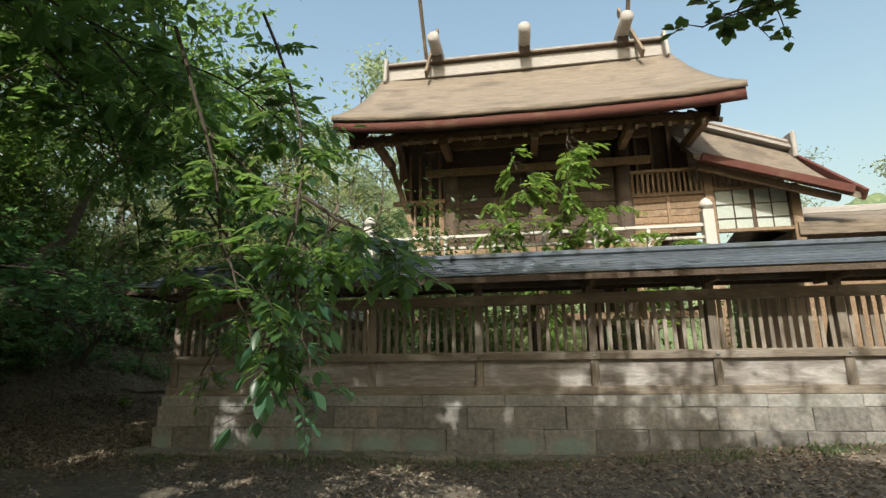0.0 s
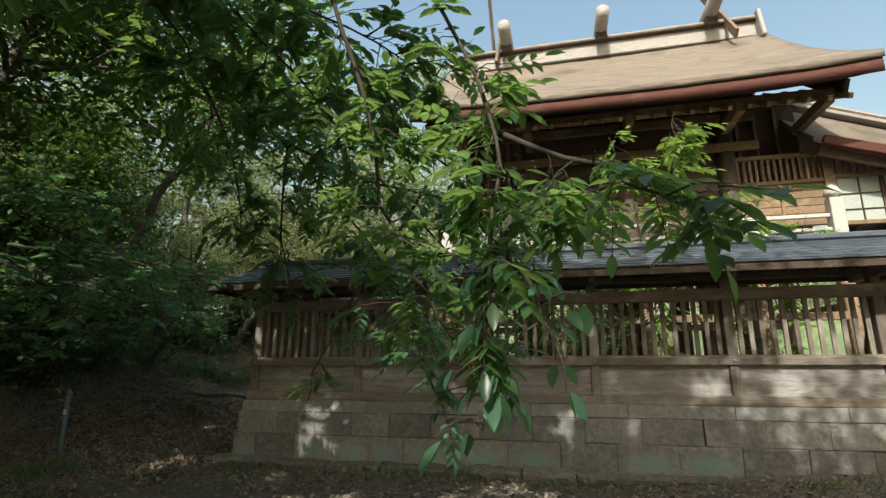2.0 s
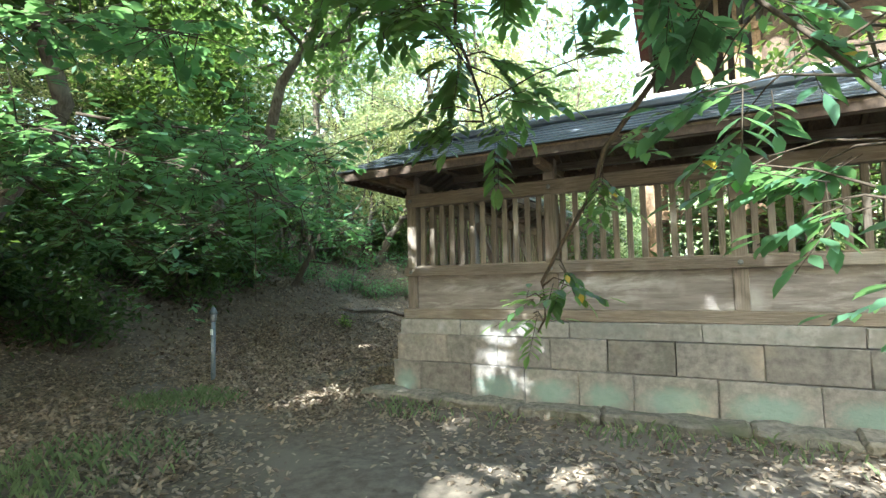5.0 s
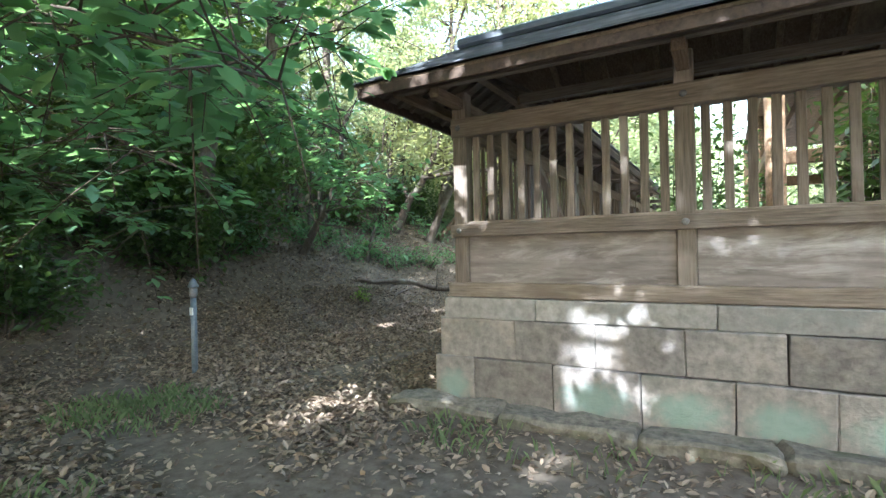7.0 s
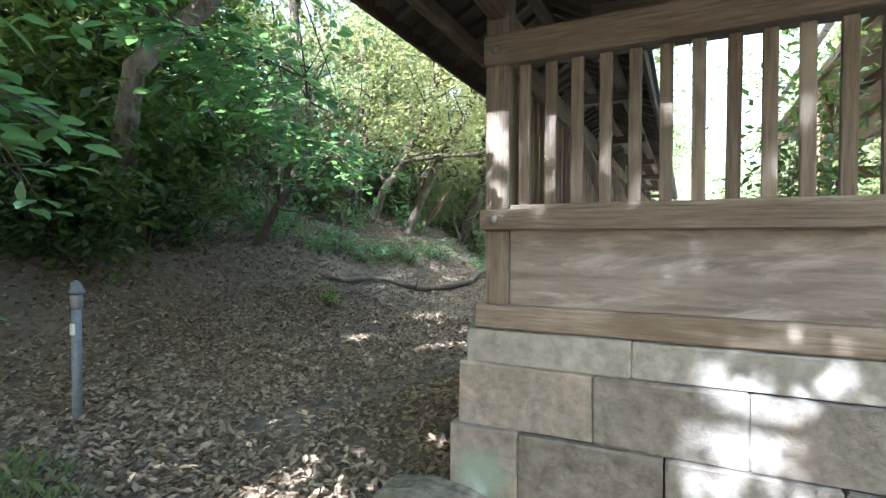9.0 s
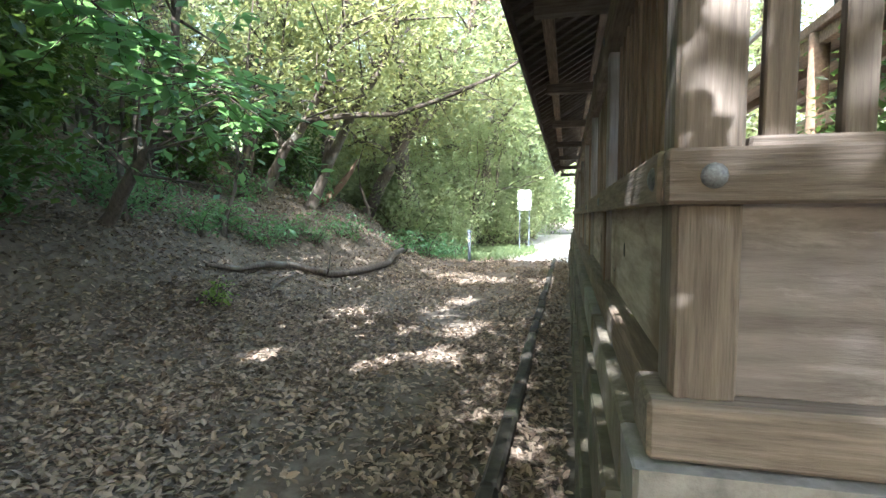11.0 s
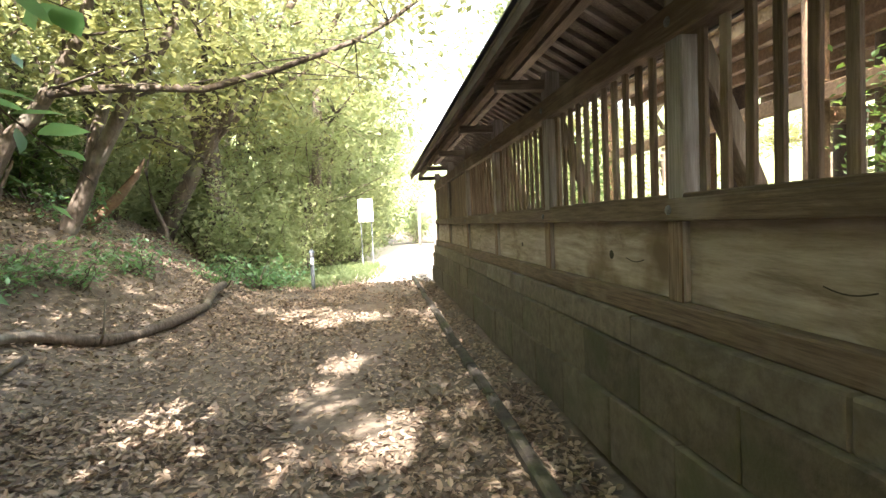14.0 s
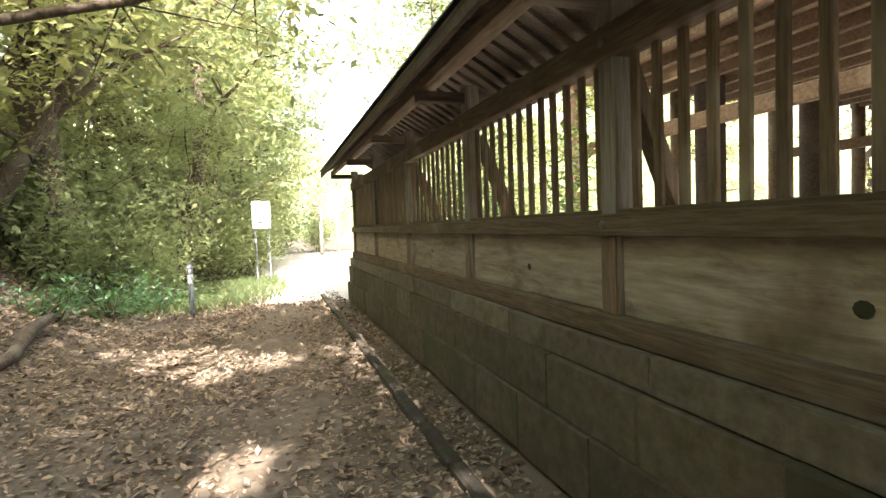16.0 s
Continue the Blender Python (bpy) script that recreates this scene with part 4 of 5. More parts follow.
SPOTS = [(oak, -19, 20, 1.0), (oak, -14, 32, 1.0), (oak, -12, 40, 1.25), (oak, -21, 30, 1.1),
         (slim, -16.5, 9.5, .62), (pale, -18.5, 15.5, .8), (pale, -15.8, 14.6, .6), (pale, -17.5, 20.0, .9), (slim, -14.6, 6.2, .5),
         (pale, -15.8, 27, .9), (pale, -12.0, 38, 1.15), (pale, -18, 35, 1.2), (pale, -13, 26, .75), (pale, -9.8, 50, 1.2), (pale, 1.5, 46, 1.3), (pale, -11.2, 27.8, .55), (oak, -13.2, 33.0, 1.35),
         (tall, -20, 4, .62), (tall, -17.5, 1.5, .55), (tall, -22, 11, .75),
         (pale, -11.7, 31, 2.1), (pale, -14.0, 41, 1.9), (oak, -13, 24.8, 1.2), (pale, 0.5, 38, 1.6), (pale, -9.4, 40, 1.35), (pale, -10.6, 35.5, 1.2), (pale, -15.0, 17.6, .75), (pale, -15.6, 21.4, .8),
         (oak, 3, 37, 1.3), (oak, 9, 39, 1.3), (oak, 16, 35, 1.2), (oak, 24, 31, 1.2), (oak, -28, 42, 1.6), (oak, -11, 54, 1.7), (oak, 4, 51, 1.5)]
for proto, x, y, sc in SPOTS:
    place(proto, x, y, r.uniform(0, 360), sc * r.uniform(.93, 1.07), .1)
sapling = tree((-14.8, 13.2, ground_z(-14.8, 13.2)), 5.5, .045, leaf_mid, 15, "thin bare-stemmed sapling with sparse leaves", .4, 1.3, .12, 9, limbs=9, puff=.3, group="woodland saplings")
for k in range(34):
    y = r.uniform(7, 29)
    place(sapling, r.uniform(-19, -12.9) - (1.2 if y < 9 else 0), y, r.uniform(0, 360), r.uniform(.7, 1.35), .05)
# trees behind the walk, whose crowns shade the wall and the path
for k, (x, y, h, sp, lx, ly) in enumerate(((-5.0, 0.0, 10.0, 4.4, .2, 1.3), (-0.8, -4.2, 10.5, 4.2, 0, 0), (3.4, -5.2, 10.0, 4.0, 0, 0), (-9.5, -3.2, 9.0, 4.2, 0, 0), (-13.2, -2.5, 8.0, 4.0, 0, 0), (8.6, -6.5, 10.0, 4.0, 0, 0),
                                           (-12.6, 2.6, 8.5, 4.0, 1.2, .6), (-13.4, 5.6, 8.0, 4.4, 4.2, .3), (-13.6, 9.4, 8.0, 4.4, 4.4, .4), (-6.5, -4.5, 10.5, 4.2, 0, 0), (-2.8, -7.0, 11.0, 4.2, 0, 0), (-16.8, -2.0, 10.0, 4.6, 0, 0), (-11.4, -6.4, 12.0, 4.6, 0, 0),
                                           (-14.5, -7.5, 16.0, 5.2, 0, 0), (-19.0, -6.0, 16.0, 5.2, 0, 0), (-9.0, -9.0, 16.5, 5.2, 0, 0), (-23.0, -3.0, 15.0, 5.2, 0, 0))):
    tree((x, y, ground_z(x, y)), h, .20, leaf_dark if k in (4, 6, 7) or k > 10 else leaf_near, 300 + k, "broad-leaved tree whose crown hangs over the path", .64 if k in (7, 8) else .45, sp, .26 if k > 12 else .21, 165 if k in (1, 2, 10, 11, 12) else 150 if k > 12 else 135 if k in (0, 3, 4) else 70 if k == 7 else 52 if k == 8 else 80, (lx, ly), 20, puff=.6, group="trees over the path", gaps=True)

for k, (x, y, h, sp) in enumerate(((-15.2, 10.6, 5.8, 2.2), (-16.9, 11.6, 6.2, 2.3))):
    tree((x, y, ground_z(x, y)), h, .14, leaf_dark, 340 + k, "dense dark evergreen tree on the bank", .10, sp, .17, 75, limbs=26, puff=.42, group="dark evergreens")
bush = shrub((-13, 9, ground_z(-13, 9)), 1.6, 1.0, leaf_dark, 41, "dark green woodland shrub", .15, 2400, "woodland undergrowth")
bush2 = shrub((-12.5, 23.5, ground_z(-12.5, 23.5)), 2.2, 1.3, leaf_light, 42, "sunlit pale green shrub", .15, 2800, "woodland undergrowth")
bush3 = shrub((-14.0, 13.6, ground_z(-14.0, 13.6)), .6, .7, leaf_blue, 43, "low blue-green bushy undergrowth", .10, 520, "woodland undergrowth")
for x, y, p, sc in ((-13.2, 10.0, bush, 1.2), (-14.2, 9.4, bush, 1.6), (-14.5, 11, bush, 1.4), (-15.5, 7, bush, 1.2), (-13.5, 5.8, bush, 1), (-16.5, 13.5, bush, 1.2), (-15.5, 16, bush, 1.1), (-17, 18, bush, 1.3), (-12.6, 6.6, bush, .8), (-14, 8, bush, 1.1),
                    (-16, 10, bush, 1.3), (-18, 8, bush, 1.5), (-17, 5, bush, 1.4), (-12.5, 2.5, bush, 1.2), (-15.5, 20.5, bush, 1.2), (-17.5, 22.5, bush2, 1.3), (-14, 25, bush2, 1.2), (-12, 26.5, bush2, 1.1),
                    (-11.2, 24.6, bush2, .8), (-12.8, 28, bush2, 1.4), (-10.6, 29.5, bush2, 1.1), (-14.8, 22.3, bush2, .9), (-16.5, 25.5, bush2, 1.4), (-9.6, 32, bush2, 1.2), (-9.9, 34.5, bush2, 1.5), (-11.5, 33.5, bush2, 1.7),
                    (-10.6, 38, bush2, 1.6), (-2.0, 40, bush2, 1.7), (-5.6, 49, bush2, 1.5), (-8.6, 47, bush2, 1.6), (-9.8, 41, bush2, 1.6), (-14.2, 19.8, bush3, 1.2), (-13.3, 14.0, bush3, .8), (-13.5, 12.7, bush3, .9), (-12.95, 17.3, bush3, .8), (-13.6, 15.0, bush3, 1.0),
                    (-12.0, 20.6, bush3, 1.0), (-11.6, 22.2, bush3, 1.2), (-12.8, 18.7, bush3, .9), (-13.2, 10.6, bush3, 1.2), (-11.2, 23.6, bush3, 1.1), (-13.28, 15.6, bush3, .9), (-13.2, 16.6, bush3, 1.0), (-14.3, 13.2, bush3, 1.2), (-14.6, 16.9, bush3, 1.1)):
    place(p, x, y, r.uniform(0, 360), sc * r.uniform(.9, 1.1))
for k in range(26):
    y = r.uniform(-2, 24)
    place(bush if y < 9 else bush2, r.uniform(-24, -16.5), y, r.uniform(0, 360), r.uniform(.8, 1.5))
for k in range(46):
    x = r.uniform(-20, 4)
    y, turn, size = 33 + r.uniform(0, 9) + max(0, -10 - x) * -.7, r.uniform(0, 360), r.uniform(1.4, 2.6)
    if -10.6 < x < -2.4:
        continue
    place(bush2, x, y, turn, size)
shrub((-11.6, 12.25, ground_z(-11.6, 12.25)), .32, .26, leaf_fern, 44, "small bright yellow-green seedling among fallen leaves", .07, 260)
# shrubs inside the fence, in front of the hall
garden2 = shrub((-2.3, 10.2, 0.4), 4.2, 1.0, leaf_dark, 45, "dark green shrub before the hall", .14, 2200, "shrubs inside the fence")
for x, y, p, sc in ((-1.3, 10.4, garden2, .95), (-3.6, 10.3, garden2, .9), (-5.2, 10.6, garden2, .7), (-4.6, 13, garden2, .6), (-1.5, 9.6, garden2, .55), (1.4, 9.5, garden2, .5), (-5.4, 17, garden2, .6), (-5.3, 20, garden2, .7), (3.4, 9.8, garden2, .5)):
    copy_thing(p, pose(x, y, 0.1, 0, 0, r.uniform(0, 360)) @ Matrix.Diagonal((sc, sc, sc, 1)))


# ---- near branches with compound leaves ----
def blades(name, leaves, slim, material, parent):
    v, f = [], []
    for base, along, up, s in leaves:
        along = along.normalized()
        side = along.cross(up)
        side = side.normalized() if side.length > 1e-4 else Vector((1, 0, 0))
        nor = side.cross(along)
        k = len(v)
        for a, b, c in ((0, 0, 0), (.15, .25, .03), (.45, .5, .05), (.75, .33, .02), (1, 0, -.08), (.75, -.33, .02), (.45, -.5, .05), (.15, -.25, .03), (.45, 0, -.01), (.75, 0, -.03), (.15, 0, 0)):
            v.append(base + along * s * a + side * s * slim * b + nor * s * c)
        f += [(k, k + 1, k + 10), (k + 1, k + 2, k + 8, k + 10), (k + 2, k + 3, k + 9, k + 8), (k + 3, k + 4, k + 9), (k + 4, k + 5, k + 9), (k + 5, k + 6, k + 8, k + 9), (k + 6, k + 7, k + 10, k + 8), (k + 7, k, k + 10)]
    return raw(name, [tuple(p) for p in v], f, material, parent, True)


WALKWAY = [Vector(p) for p in ((-.6, -.7, 1.55), (-1.9, .1, 1.52), (-2.6, 1.1, 1.45), (-3.2, 2.1, 1.43), (-4.9, 3.9, 1.36), (-5.8, 5.0, 1.36), (-7.3, 6.9, 1.45))]


def clear_of_walk(p, room=0.72):
    for a, b in zip(WALKWAY, WALKWAY[1:]):
        k = max(0.0, min(1.0, (p - a).dot(b - a) / (b - a).length_squared))
        if (p - a.lerp(b, k)).length < room:
            return False
    return True


def branch(paths, seed, material, label, compound=True, leaf=.11, density=5, twig=.5, yellow=0, name="hanging_branch", droop=-.12, per=9, slim=.62):
    r = random.Random(seed)
    base = Vector(paths[0][0])
    own = thing(name, base, label, "branch" if name == "hanging_branch" else "plant", "branches over the path" if name == "hanging_branch" else "plants inside the fence")
    wood, leaves = bmesh.new(), []
    stalks = []
    for pts in paths:
        fine = []
        pts = [Vector(p) for p in pts]
        for a, b in zip(pts, pts[1:]):
            for k in range(3):
                fine.append(a.lerp(b, k / 3) + Vector((r.uniform(-.03, .03), r.uniform(-.03, .03), r.uniform(-.02, .02))))
        fine.append(pts[-1])
        n = len(fine) - 1
        tube(wood, fine, taper(n, .016, .005), 7)
        for k in range(2, n + 1):
            for m in range(density):
                d = Vector((r.gauss(0, 1), r.gauss(0, 1), r.gauss(-.25, .5)))
                p = fine[k - 1].lerp(fine[k], r.random())
                tip = p + d.normalized() * twig * r.uniform(.3, 1.1) * (.5 + .7 * k / n)
                tube(wood, [p, p.lerp(tip, .5) + Vector((0, 0, .03)), tip], [.006, .004, .002], 4)
                for q in range(3 if compound else per):
                    stalks.append((p.lerp(tip, .35 + .65 * r.random()), d))
    for p, d in stalks:
        out = (d.normalized() + Vector((r.gauss(0, .6), r.gauss(0, .6), r.gauss(-.45, .3)))).normalized()
        if compound:
            ln, pairs = r.uniform(1.8, 3.0) * leaf, r.randint(3, 5)
            sd = out.cross(Vector((0, 0, 1)))
            sd = sd.normalized() if sd.length > .01 else Vector((1, 0, 0))
            for k in range(pairs):
                u = .25 + .65 * k / pairs
                b = p + out * ln * u + Vector((0, 0, -.12 * ln * u * u))
                for sg in (1, -1):
                    leaves.append((b, sd * sg + out * .55 + Vector((0, 0, r.uniform(-.45, -.05))), Vector((r.gauss(0, .2), r.gauss(0, .2), 1)), leaf * r.uniform(.75, 1.2)))
            leaves.append((p + out * ln * .95, out, Vector((0, 0, 1)), leaf * 1.1))
            tube(wood, [p, p + out * ln * .95 + Vector((0, 0, -.06 * ln))], [.0025, .0015], 4)
        else:
            out.z = r.gauss(droop, .15)
            leaves.append((p + out * .03, out, Vector((r.gauss(0, .25), r.gauss(0, .25), 1)), leaf * r.uniform(.6, 1.25)))
    tagged(part("stem", wood, twig_mat, own, smooth=True), kind="stuff")
    leaves = [lf for lf in leaves if clear_of_walk(lf[0])]
    r.shuffle(leaves)
    if yellow:
        blades("yellow_foliage", leaves[:yellow], .42, leaf_yellow, own)
    blades("foliage", leaves[yellow:], .42 if compound else slim, material, own)


branch([[(0, 10.1, .1), (-.1, 10.0, 2.5), (-.35, 9.9, 4.6), (-.7, 9.8, 5.9)], [(-.1, 10.0, 2.5), (.35, 10.0, 4.4), (.5, 9.9, 5.6), (.55, 9.9, 6.3)], [(-.1, 10, 2.4), (.7, 10.1, 3.9), (1.1, 10, 5.0)], [(-.1, 10, 2.4), (-.9, 10.0, 3.9), (-1.1, 9.9, 4.9)]],
       61, leaf_fern, "tall feathery bright green plant before the hall", density=4, twig=.5, leaf=.17, name="garden_plant")
branch([[(2.1, 10.2, .1), (2.0, 10.2, 2.4), (1.8, 10.1, 3.6), (1.5, 10, 4.3)], [(2.0, 10.2, 2.4), (2.4, 10.1, 3.5), (2.6, 10, 4.1)]], 62, leaf_fern, "smaller feathery plant behind the fence", density=3, twig=.45, leaf=.15, name="garden_plant")
branch([[(-3.0, 3.4, 4.9), (-2.35, 2.9, 3.4), (-2.1, 2.5, 2.65), (-2.15, 2.25, 2.0), (-2.2, 2.2, 1.65)], [(-2.1, 2.5, 2.65), (-1.6, 2.25, 2.35), (-1.35, 2.1, 2.1)]], 51, leaf_near, "drooping branch with large compound green leaves", leaf=.12, density=2, twig=.32)
branch([[(-2.05, 2.45, 2.3), (-2.17, 2.35, 1.85), (-2.2, 2.32, 1.5), (-2.2, 2.3, 1.22)], [(-2.1, 2.42, 2.05), (-1.95, 2.25, 1.8), (-1.85, 2.15, 1.5)]], 58, leaf_blue, "hanging shoot with large glossy blue-green leaves", compound=False, leaf=.15, density=2, twig=.22, droop=-1.1, per=2, slim=.46)
branch([[(-3.3, 2.6, 4.2), (-3.0, 2.72, 3.3), (-2.87, 2.75, 2.4), (-2.6, 2.65, 1.95), (-2.37, 2.5, 1.62)], [(-3.0, 2.72, 3.3), (-2.7, 3.1, 3.0), (-2.4, 3.2, 2.6)]], 50, leaf_near, "arching stem with sunlit compound green leaves", leaf=.11, density=2, twig=.38)
branch([[(-6.2, 3.4, 5.2), (-4.5, 4.4, 3.7), (-3.6, 4.3, 2.7), (-3.05, 4.1, 1.9), (-2.85, 4.15, 1.25)], [(-4.5, 4.4, 3.7), (-3.6, 4.6, 3.3), (-2.6, 4.6, 2.95), (-2.0, 4.6, 2.6)]], 52, leaf_blue, "drooping branch with glossy blue-green compound leaves", yellow=18, density=5, leaf=.105, twig=.46)
branch([[(-6.4, 2.4, 5.6), (-4.8, 3.2, 4.9), (-3.5, 3.5, 4.3), (-2.6, 3.5, 3.65)], [(-4.8, 3.2, 4.9), (-4.0, 3.6, 4.0), (-3.5, 3.6, 3.35)], [(-5.4, 2.8, 5.2), (-5.0, 3.4, 4.3), (-4.7, 3.5, 3.6)]], 60, leaf_near, "overhead bough thick with shaded compound leaves", density=6, leaf=.125, twig=.62)
branch([[(-4.5, 4.4, 3.7), (-4.7, 4.7, 2.8), (-4.5, 4.6, 2.2)], [(-5.3, 3.9, 4.4), (-5.0, 4.3, 3.5), (-5.1, 4.6, 2.8)]], 59, leaf_near, "shaded side branch with compound green leaves", density=4, leaf=.11, twig=.5)
branch([[(-3.0, 4.4, 3.2), (-3.9, 4.7, 2.0), (-4.25, 4.75, 1.4), (-4.3, 4.75, 1.15)]], 53, leaf_near, "thin hanging twig with a few narrow leaves", density=1, twig=.2, leaf=.085, yellow=3)
branch([[(-4.4, -.2, 3.9), (-3.5, .5, 3.0), (-2.95, .85, 2.45)]], 54, leaf_near, "overhead branch with large pale-backed leaves", density=3, twig=.35, leaf=.12)
branch([[(3.2, 1.2, 5.4), (1.9, 2.0, 4.2), (1.1, 2.35, 3.75), (.6, 2.5, 3.65)]], 55, leaf_dark, "overhead twig of dark leaves against the sky", compound=False, density=5, twig=.35, leaf=.09)
branch([[(-11.8, 3.2, 3.6), (-9.6, 3.9, 3.1), (-8.2, 4.5, 2.7), (-7.1, 4.9, 2.35), (-6.3, 5.2, 2.0)], [(-9.6, 3.9, 3.1), (-8.8, 5.0, 2.5), (-8.0, 6.0, 1.9)], [(-9.6, 3.9, 3.1), (-9.8, 5.4, 2.2), (-9.6, 6.6, 1.6)],
        [(-8.2, 4.5, 2.9), (-7.6, 5.6, 2.9), (-7.0, 6.4, 2.7)], [(-9.6, 3.9, 3.6), (-8.0, 4.4, 3.6), (-6.8, 4.7, 3.3)], [(-9.6, 3.9, 2.9), (-9.2, 5.6, 2.9), (-8.6, 6.6, 2.7)]], 56, leaf_blue, "layered branch of broad cool green leaves over the path", compound=False, leaf=.125, density=13, twig=.75)
branch([[(-11.6, 7.6, 4.2), (-10.4, 8.4, 3.5), (-9.4, 9.2, 3.0)], [(-10.4, 8.4, 3.5), (-10.6, 10, 2.9), (-10.4, 11.4, 2.5)]], 57, leaf_blue, "spreading branch of broad cool green leaves on the bank", compound=False, leaf=.15, density=16, twig=.9)


def dead_twig():
    own = thing("dead_twig", (-3.6, 4.6, 3.38), "bare crooked dead twig hanging from the bough", "twig")
    bm = bmesh.new()
    tube(bm, [(-3.6, 4.6, 3.38), (-3.22, 4.95, 2.95), (-2.85, 5.1, 2.52), (-2.8, 5.15, 2.32), (-2.62, 5.21, 2.02)], [.013, .012, .010, .008, .003], 6)
    tube(bm, [(-2.85, 5.1, 2.52), (-2.7, 5.0, 2.42), (-2.6, 5.05, 2.28)], [.007, .005, .002], 5)
    part("stem", bm, bark_mat, own, smooth=True)


dead_twig()

# ---- litter, grass, small things ----
def scatter(name, spots, size, material, label, category, flat, shaped=True):
    ob = leaves_mesh(name, spots, size, material, None, droop=0.0, flat=flat, slim=.5, shaped=shaped)
    return tagged(ob, label, category, kind="stuff")


def litter_spots(x0, x1, y0, y1, n, keep):
    out = []
    for x, y, k in zip(rng.uniform(x0, x1, n), rng.uniform(y0, y1, n), rng.uniform(0, 1, n)):
        if k < keep(x, y):
            out.append((x, y, ground_z(x, y) + 0.012))
    return out


def thick(x, y):
    m = noise.noise(Vector((x * .9, y * .9, 9))) * .5 + .5
    worn = max(0.0, 1 - abs(x + 8.75 + .3 * math.sin(y)) / .55) if y > 8 else max(0.0, 1 - abs(y - 5.2 + .25 * (x + 5)) / 1.0)
    return max(.45 if x < -11 else .06, min(1, m * 1.7 - .8 * worn))


rng = np.random.default_rng(99)
scatter("fallen_leaves", litter_spots(-12.2, -7.25, 4.5, 14, 86000, thick), .064, litter_mat, "carpet of dry brown fallen leaves on the path and bank", "fallen leaves", .4)
scatter("fallen_leaves", litter_spots(-17, -7.25, 14, 25, 82000, thick), .068, litter_mat, "dry fallen leaves further along the path", "fallen leaves", .4, False)
scatter("fallen_leaves", litter_spots(-17, -12.2, 2, 14, 60000, thick), .070, litter_mat, "dry fallen leaves on the slope of the bank", "fallen leaves", .4, False)
scatter("fallen_leaves", litter_spots(-9, 5.5, 1.0, 7.6, 40000, thick), .062, litter_mat, "dry fallen leaves scattered before the stone wall", "fallen leaves", .4)


# ---- courtyard, clearing ----
tagged(part("courtyard_ground", box(-6.58, 14, 8.42, 24, -0.2, 0.12, 0), gravel_mat), "pale raked gravel inside the fence", "ground", kind="structure")


def clearing():
    v, f = [], []
    for j in range(33):
        for i in range(17):
            x, y = -10.2 + i * .62, 22.6 + j * .85
            edge = min(i / 3, (16 - i) / 3, j / 3, (32 - j) / 3, 1) + .35 * noise.noise(Vector((x, y, 0)))
            v.append((x, y, ground_z(x, y) + .03 * max(-1.0, min(1.0, edge * 2 - .6))))
    for j in range(32):
        for i in range(16):
            a = j * 17 + i
            f.append((a, a + 1, a + 18, a + 17))
    tagged(raw("pavement", v, f, gravel_mat, None, True), "pale sunlit gravel clearing at the end of the path", "clearing", kind="structure")


clearing()


def log():
    own = thing("fallen_branch", (-11.4, 17, ground_z(-11.4, 17)), "bare grey fallen branch lying on the leaf litter", "fallen branch")
    bm = bmesh.new()
    pts = [(-11.72, 20.1), (-11.74, 19.5), (-11.6, 18.6), (-11.68, 17.5), (-11.85, 16.7), (-12.0, 16.1), (-12.45, 15.5), (-12.5, 14.7), (-12.42, 13.9), (-12.5, 13.2)]
    tube(bm, [(x, y, ground_z(x, y) + .055 + (.16, .09, .01, .05, 0, .03, .05, .06, .02, 0)[i]) for i, (x, y) in enumerate(pts)], [.06, .085, .075, .085, .07, .075, .06, .055, .045, .03], 9)
    tube(bm, [(-11.95, 16.0, ground_z(-11.95, 16.0) + .08), (-11.8, 15.8, ground_z(-11.8, 15.8) + .3), (-11.7, 15.7, ground_z(-11.7, 15.7) + .75)], [.02, .014, .006], 6)
    part("limb", bm, bark_mat, own, smooth=True)
    bm = bmesh.new()
    tube(bm, [(-12.2, 15.1, ground_z(-12.2, 15.1) + .05), (-12.0, 14.2, ground_z(-12, 14.2) + .04), (-11.6, 13.4, ground_z(-11.6, 13.4) + .03)], [.03, .022, .01], 7)
    part("side_limb", bm, bark_mat, own, smooth=True)
    torn = thing("broken_limb", (-14.19, 20.0, ground_z(-14.19, 20.0)), "torn reddish broken limb leaning beside the trunk", "broken limb")
    bm = bmesh.new()
    g = ground_z(-14.19, 20.0)
    tube(bm, [(-14.3, 20.0, g - .1), (-13.95, 20.0, g + .22), (-13.6, 20.0, g + .5), (-13.2, 20.0, g + .95), (-13.0, 20.0, g + 1.3)], [.06, .13, .11, .07, .02], 8)
    part("limb", bm, hall_wood, torn, smooth=True)


log()


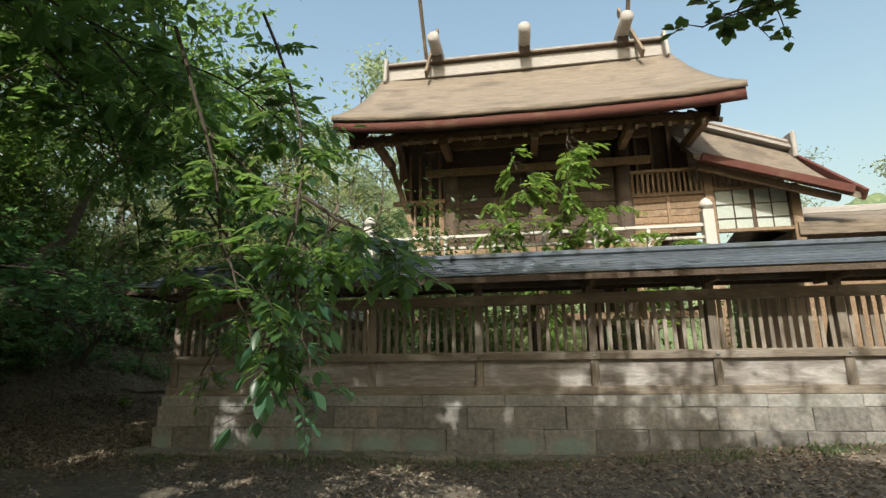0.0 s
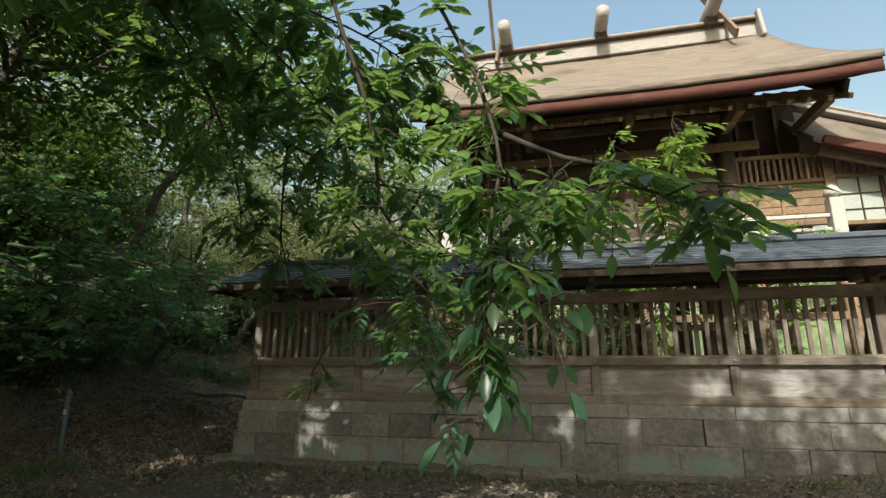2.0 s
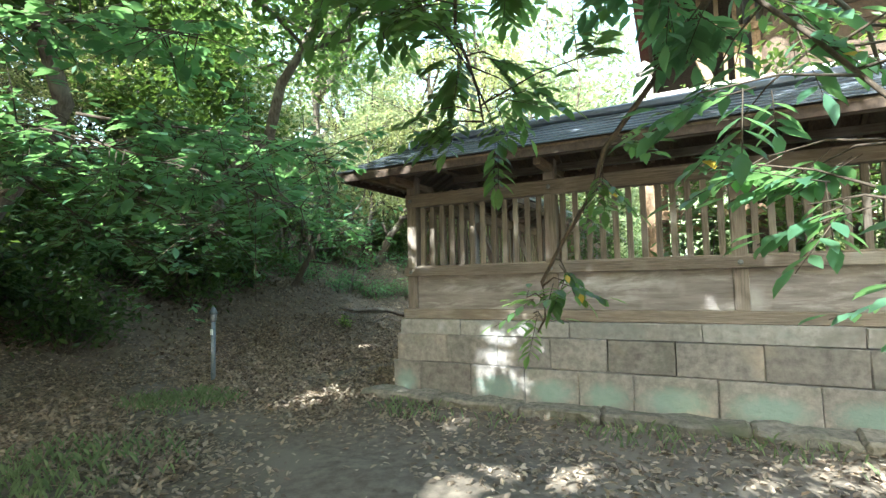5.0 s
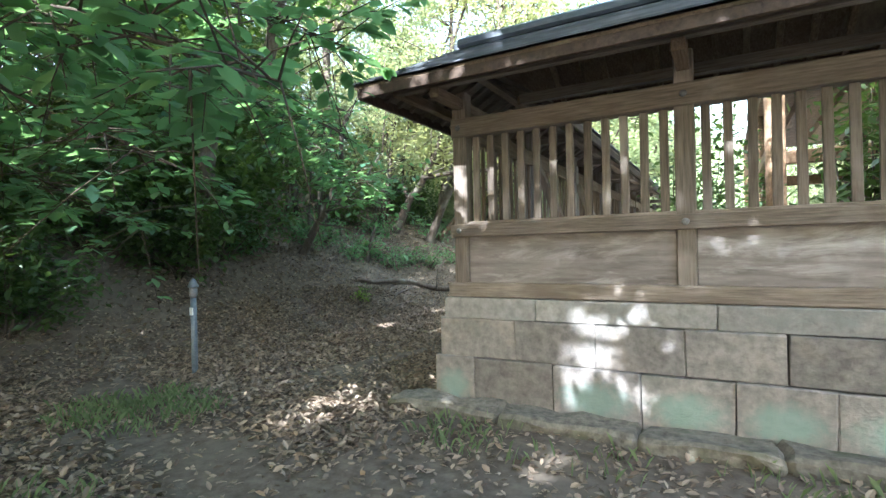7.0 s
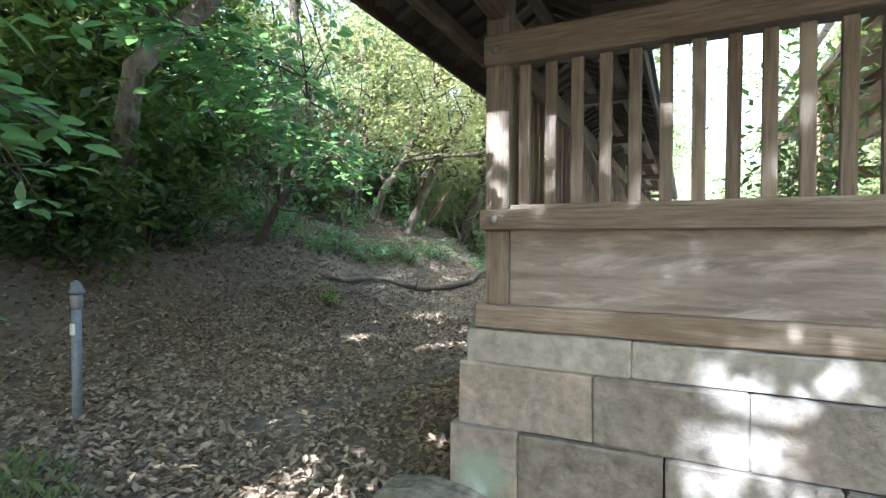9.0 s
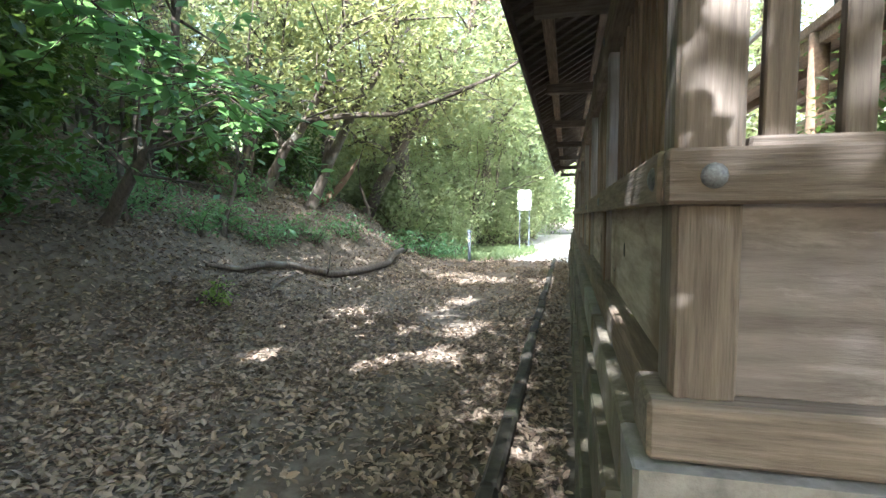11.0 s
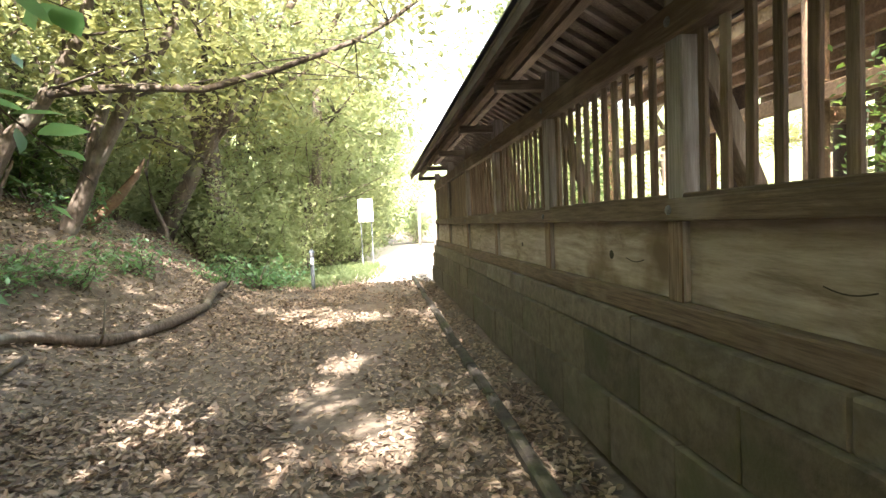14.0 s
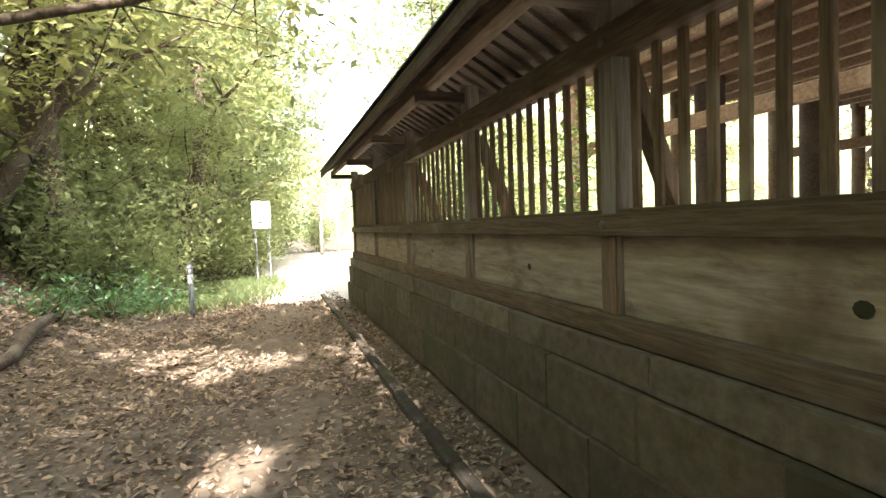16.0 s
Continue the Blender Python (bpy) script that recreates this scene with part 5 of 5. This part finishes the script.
def marker_post(x, y, h, r0, label, head):
    z = ground_z(x, y)
    own = thing("marker_post", (x, y, z), label, "post", "posts beside the path")
    bm = bmesh.new()
    tube(bm, [(x, y, z - .2), (x, y, z + h * .8)], [r0, r0], 12)
    shaft = part("shaft", bm, iron_mat, own, smooth=True)
    part("label_strip", box(x - r0 * .7, x + r0 * .7, y - r0 - .004, y - r0 * .6, z + h * .62, z + h * .70, 0), sign_mat, shaft, "small white strip")
    bm = bmesh.new()
    tube(bm, [(x, y, z + h * .80), (x, y, z + h * .82), (x, y, z + h * .90), (x, y, z + h * .91)], [r0 * .9, head * .75, head * .8, head * .5], 14)
    part("lamp_head", bm, bolt_mat, own, "grey lamp head", True)
    bm = bmesh.new()
    tube(bm, [(x, y, z + h * .91), (x, y, z + h * .93), (x, y, z + h), (x, y, z + h + .01)], [head, head * 1.05, head * .35, head * .05], 14)
    part("cap", bm, iron_mat, own, "dark blue metal cap", True)


marker_post(-10.55, 7.7, 1.16, .036, "slim grey-blue garden lamp post on the leafy ground", .06)
marker_post(-10.33, 22.75, 1.05, .05, "short dark post with a pale top beside the path", .07)


def notice():
    x, y = -9.06, 28.76
    z = ground_z(x, y)
    own = thing("notice_board", (x, y, z), "white notice board on two posts in the clearing", "sign")
    bd = part("board", box(x - .28, x + .28, y - .03, y + .03, 1.66, 2.54, .01), sign_mat, own)
    for k, (w, h) in enumerate(((.44, .07), (.40, .04), (.44, .04), (.3, .04), (.42, .04))):
        part("text_bar", box(x - .22, x - .22 + w, y - .036, y - .031, 2.40 - k * .14, 2.40 - k * .14 + h, 0), iron_mat, bd)
    for sx in (-.2, .2):
        part("post", box(x + sx - .022, x + sx + .022, y + .031, y + .08, z - .2, 2.45, .005), iron_mat, own)


notice()


def gate(x, y):
    """Pale stone shrine gate far down the path."""
    z = ground_z(x, y)
    own = thing("torii", (x, y, z), "pale stone shrine gate standing in the sunlit clearing", "torii gate")
    for sx in (-1, 1):
        part("pillar", cyl((x + sx * .55, y, z - .3), (x + sx * .5, y, z + 3.1), .13, 14, .11), cap_mat, own, smooth=True)
    part("lintel", box(x - .98, x + .98, y - .14, y + .14, z + 3.1, z + 3.36, .02), cap_mat, own)
    part("tie", box(x - .8, x + .8, y - .07, y + .07, z + 2.45, z + 2.63, .01), cap_mat, own)


gate(-5.3, 44.5)


def hills():
    """Wooded hills beyond the shrine."""
    for name, cx, cy, w, h, seed in (("hill", 90, 120, 70, 34, 1), ("hill", -60, 150, 90, 40, 2)):
        v, f = [], []
        n = 90
        for j in range(n + 1):
            for i in range(n + 1):
                u, q = i / n * 2 - 1, j / n * 2 - 1
                x, y = cx + w * u, cy + w * .6 * q
                d = max(0.0, 1 - u * u - q * q)
                p = Vector((x * .16, y * .16, seed))
                lump = abs(noise.noise(p)) * 3.2 + abs(noise.noise(p * 2.7)) * 1.5 + noise.noise(p * 7) * .8
                v.append((x, y, -1 + h * d ** .8 + lump * min(1, d * 6)))
        for j in range(n):
            for i in range(n):
                a = j * (n + 1) + i
                f.append((a, a + 1, a + n + 2, a + n + 1))
        tagged(raw("backdrop_hill", v, f, hill_mat, None, True), "distant hill covered in green woodland", "hill", kind="structure")


hill_mat = surface("distant woodland canopy", (0.05, 0.08, 0.035), (0.17, 0.21, 0.10), (1, 1, 1), 0.95, 1.0, (0.09, 0.13, 0.06), 0.15, 0.5, 0.0, 0.9)
hills()


def grass(name, x0, x1, y0, y1, n, h, keep, label):
    v, f = [], []
    for x, y, a, q, s in zip(rng.uniform(x0, x1, n), rng.uniform(y0, y1, n), rng.uniform(0, 6.28, n), rng.uniform(0, 1, n), rng.uniform(.5, 1.3, n)):
        if q > keep(x, y):
            continue
        z = ground_z(x, y)
        k = len(v)
        c, d = math.cos(a), math.sin(a)
        v += [(x - d * .006, y + c * .006, z - .01), (x + d * .006, y - c * .006, z - .01), (x + c * h * s * .25 + d * .004, y + d * h * s * .25 - c * .004, z + h * s * .6), (x + c * h * s * .6, y + d * h * s * .6, z + h * s * .85)]
        f += [(k, k + 1, k + 2), (k, k + 2, k + 3)]
    tagged(raw(name, v, f, grass_mat), label, "grass", kind="stuff")


def blob(cx, cy, rx, ry):
    return lambda x, y: max(0.0, 1 - ((x - cx) / rx) ** 2 - ((y - cy) / ry) ** 2) * (.6 + .8 * noise.noise(Vector((x * 2, y * 2, 1))))


grass("grass", -10.4, -7.2, 3.2, 7.2, 9000, .12, blob(-8.2, 4.5, .95, 1.1), "tuft of short green grass beside the path")
grass("grass", -10.6, -8.6, 5.6, 7.6, 4000, .11, blob(-9.6, 6.5, .9, .8), "small green grass patch among fallen leaves")
grass("grass", -13.5, -8.4, 22.5, 31, 26000, .20, blob(-10.6, 27, 2.6, 4.6), "sunlit rough grass at the woodland edge")
grass("grass", -7, 6, 6.9, 7.6, 2600, .11, lambda x, y: .35 + .8 * noise.noise(Vector((x * 1.3, y, 4))), "weeds along the foot of the wall")


def knots():
    own = thing("board_knots", (-7.01, 12.8, 1.25), "dark knots and splits in the side boards", "knot", kind="stuff")
    bm = bmesh.new()
    for y, z, rr in ((12.77, 1.25, .03), (10.75, 1.27, .035), (9.2, 1.29, .034), (14.9, 1.24, .024), (10.2, 1.14, .014), (17.2, 1.27, .02)):
        c = Vector((FX - .0305, y, z))
        ring = [bm.verts.new(c + Vector((-.002, math.cos(k * .6283) * rr * 1.1, math.sin(k * .6283) * rr))) for k in range(10)]
        bm.faces.new(ring)
    for y, z, ln in ((12.35, 1.24, .22), (10.95, 1.23, .2), (9.6, 1.16, .18)):
        a = [Vector((FX - .032, y + ln * k / 6, z - .02 * math.sin(k / 6 * 3.1))) for k in range(7)]
        for p, q in zip(a, a[1:]):
            bm.faces.new([bm.verts.new(v) for v in (p, q, q + Vector((0, 0, .006)), p + Vector((0, 0, .006)))])
    part("knot", bm, kerb_mat, own)


knots()
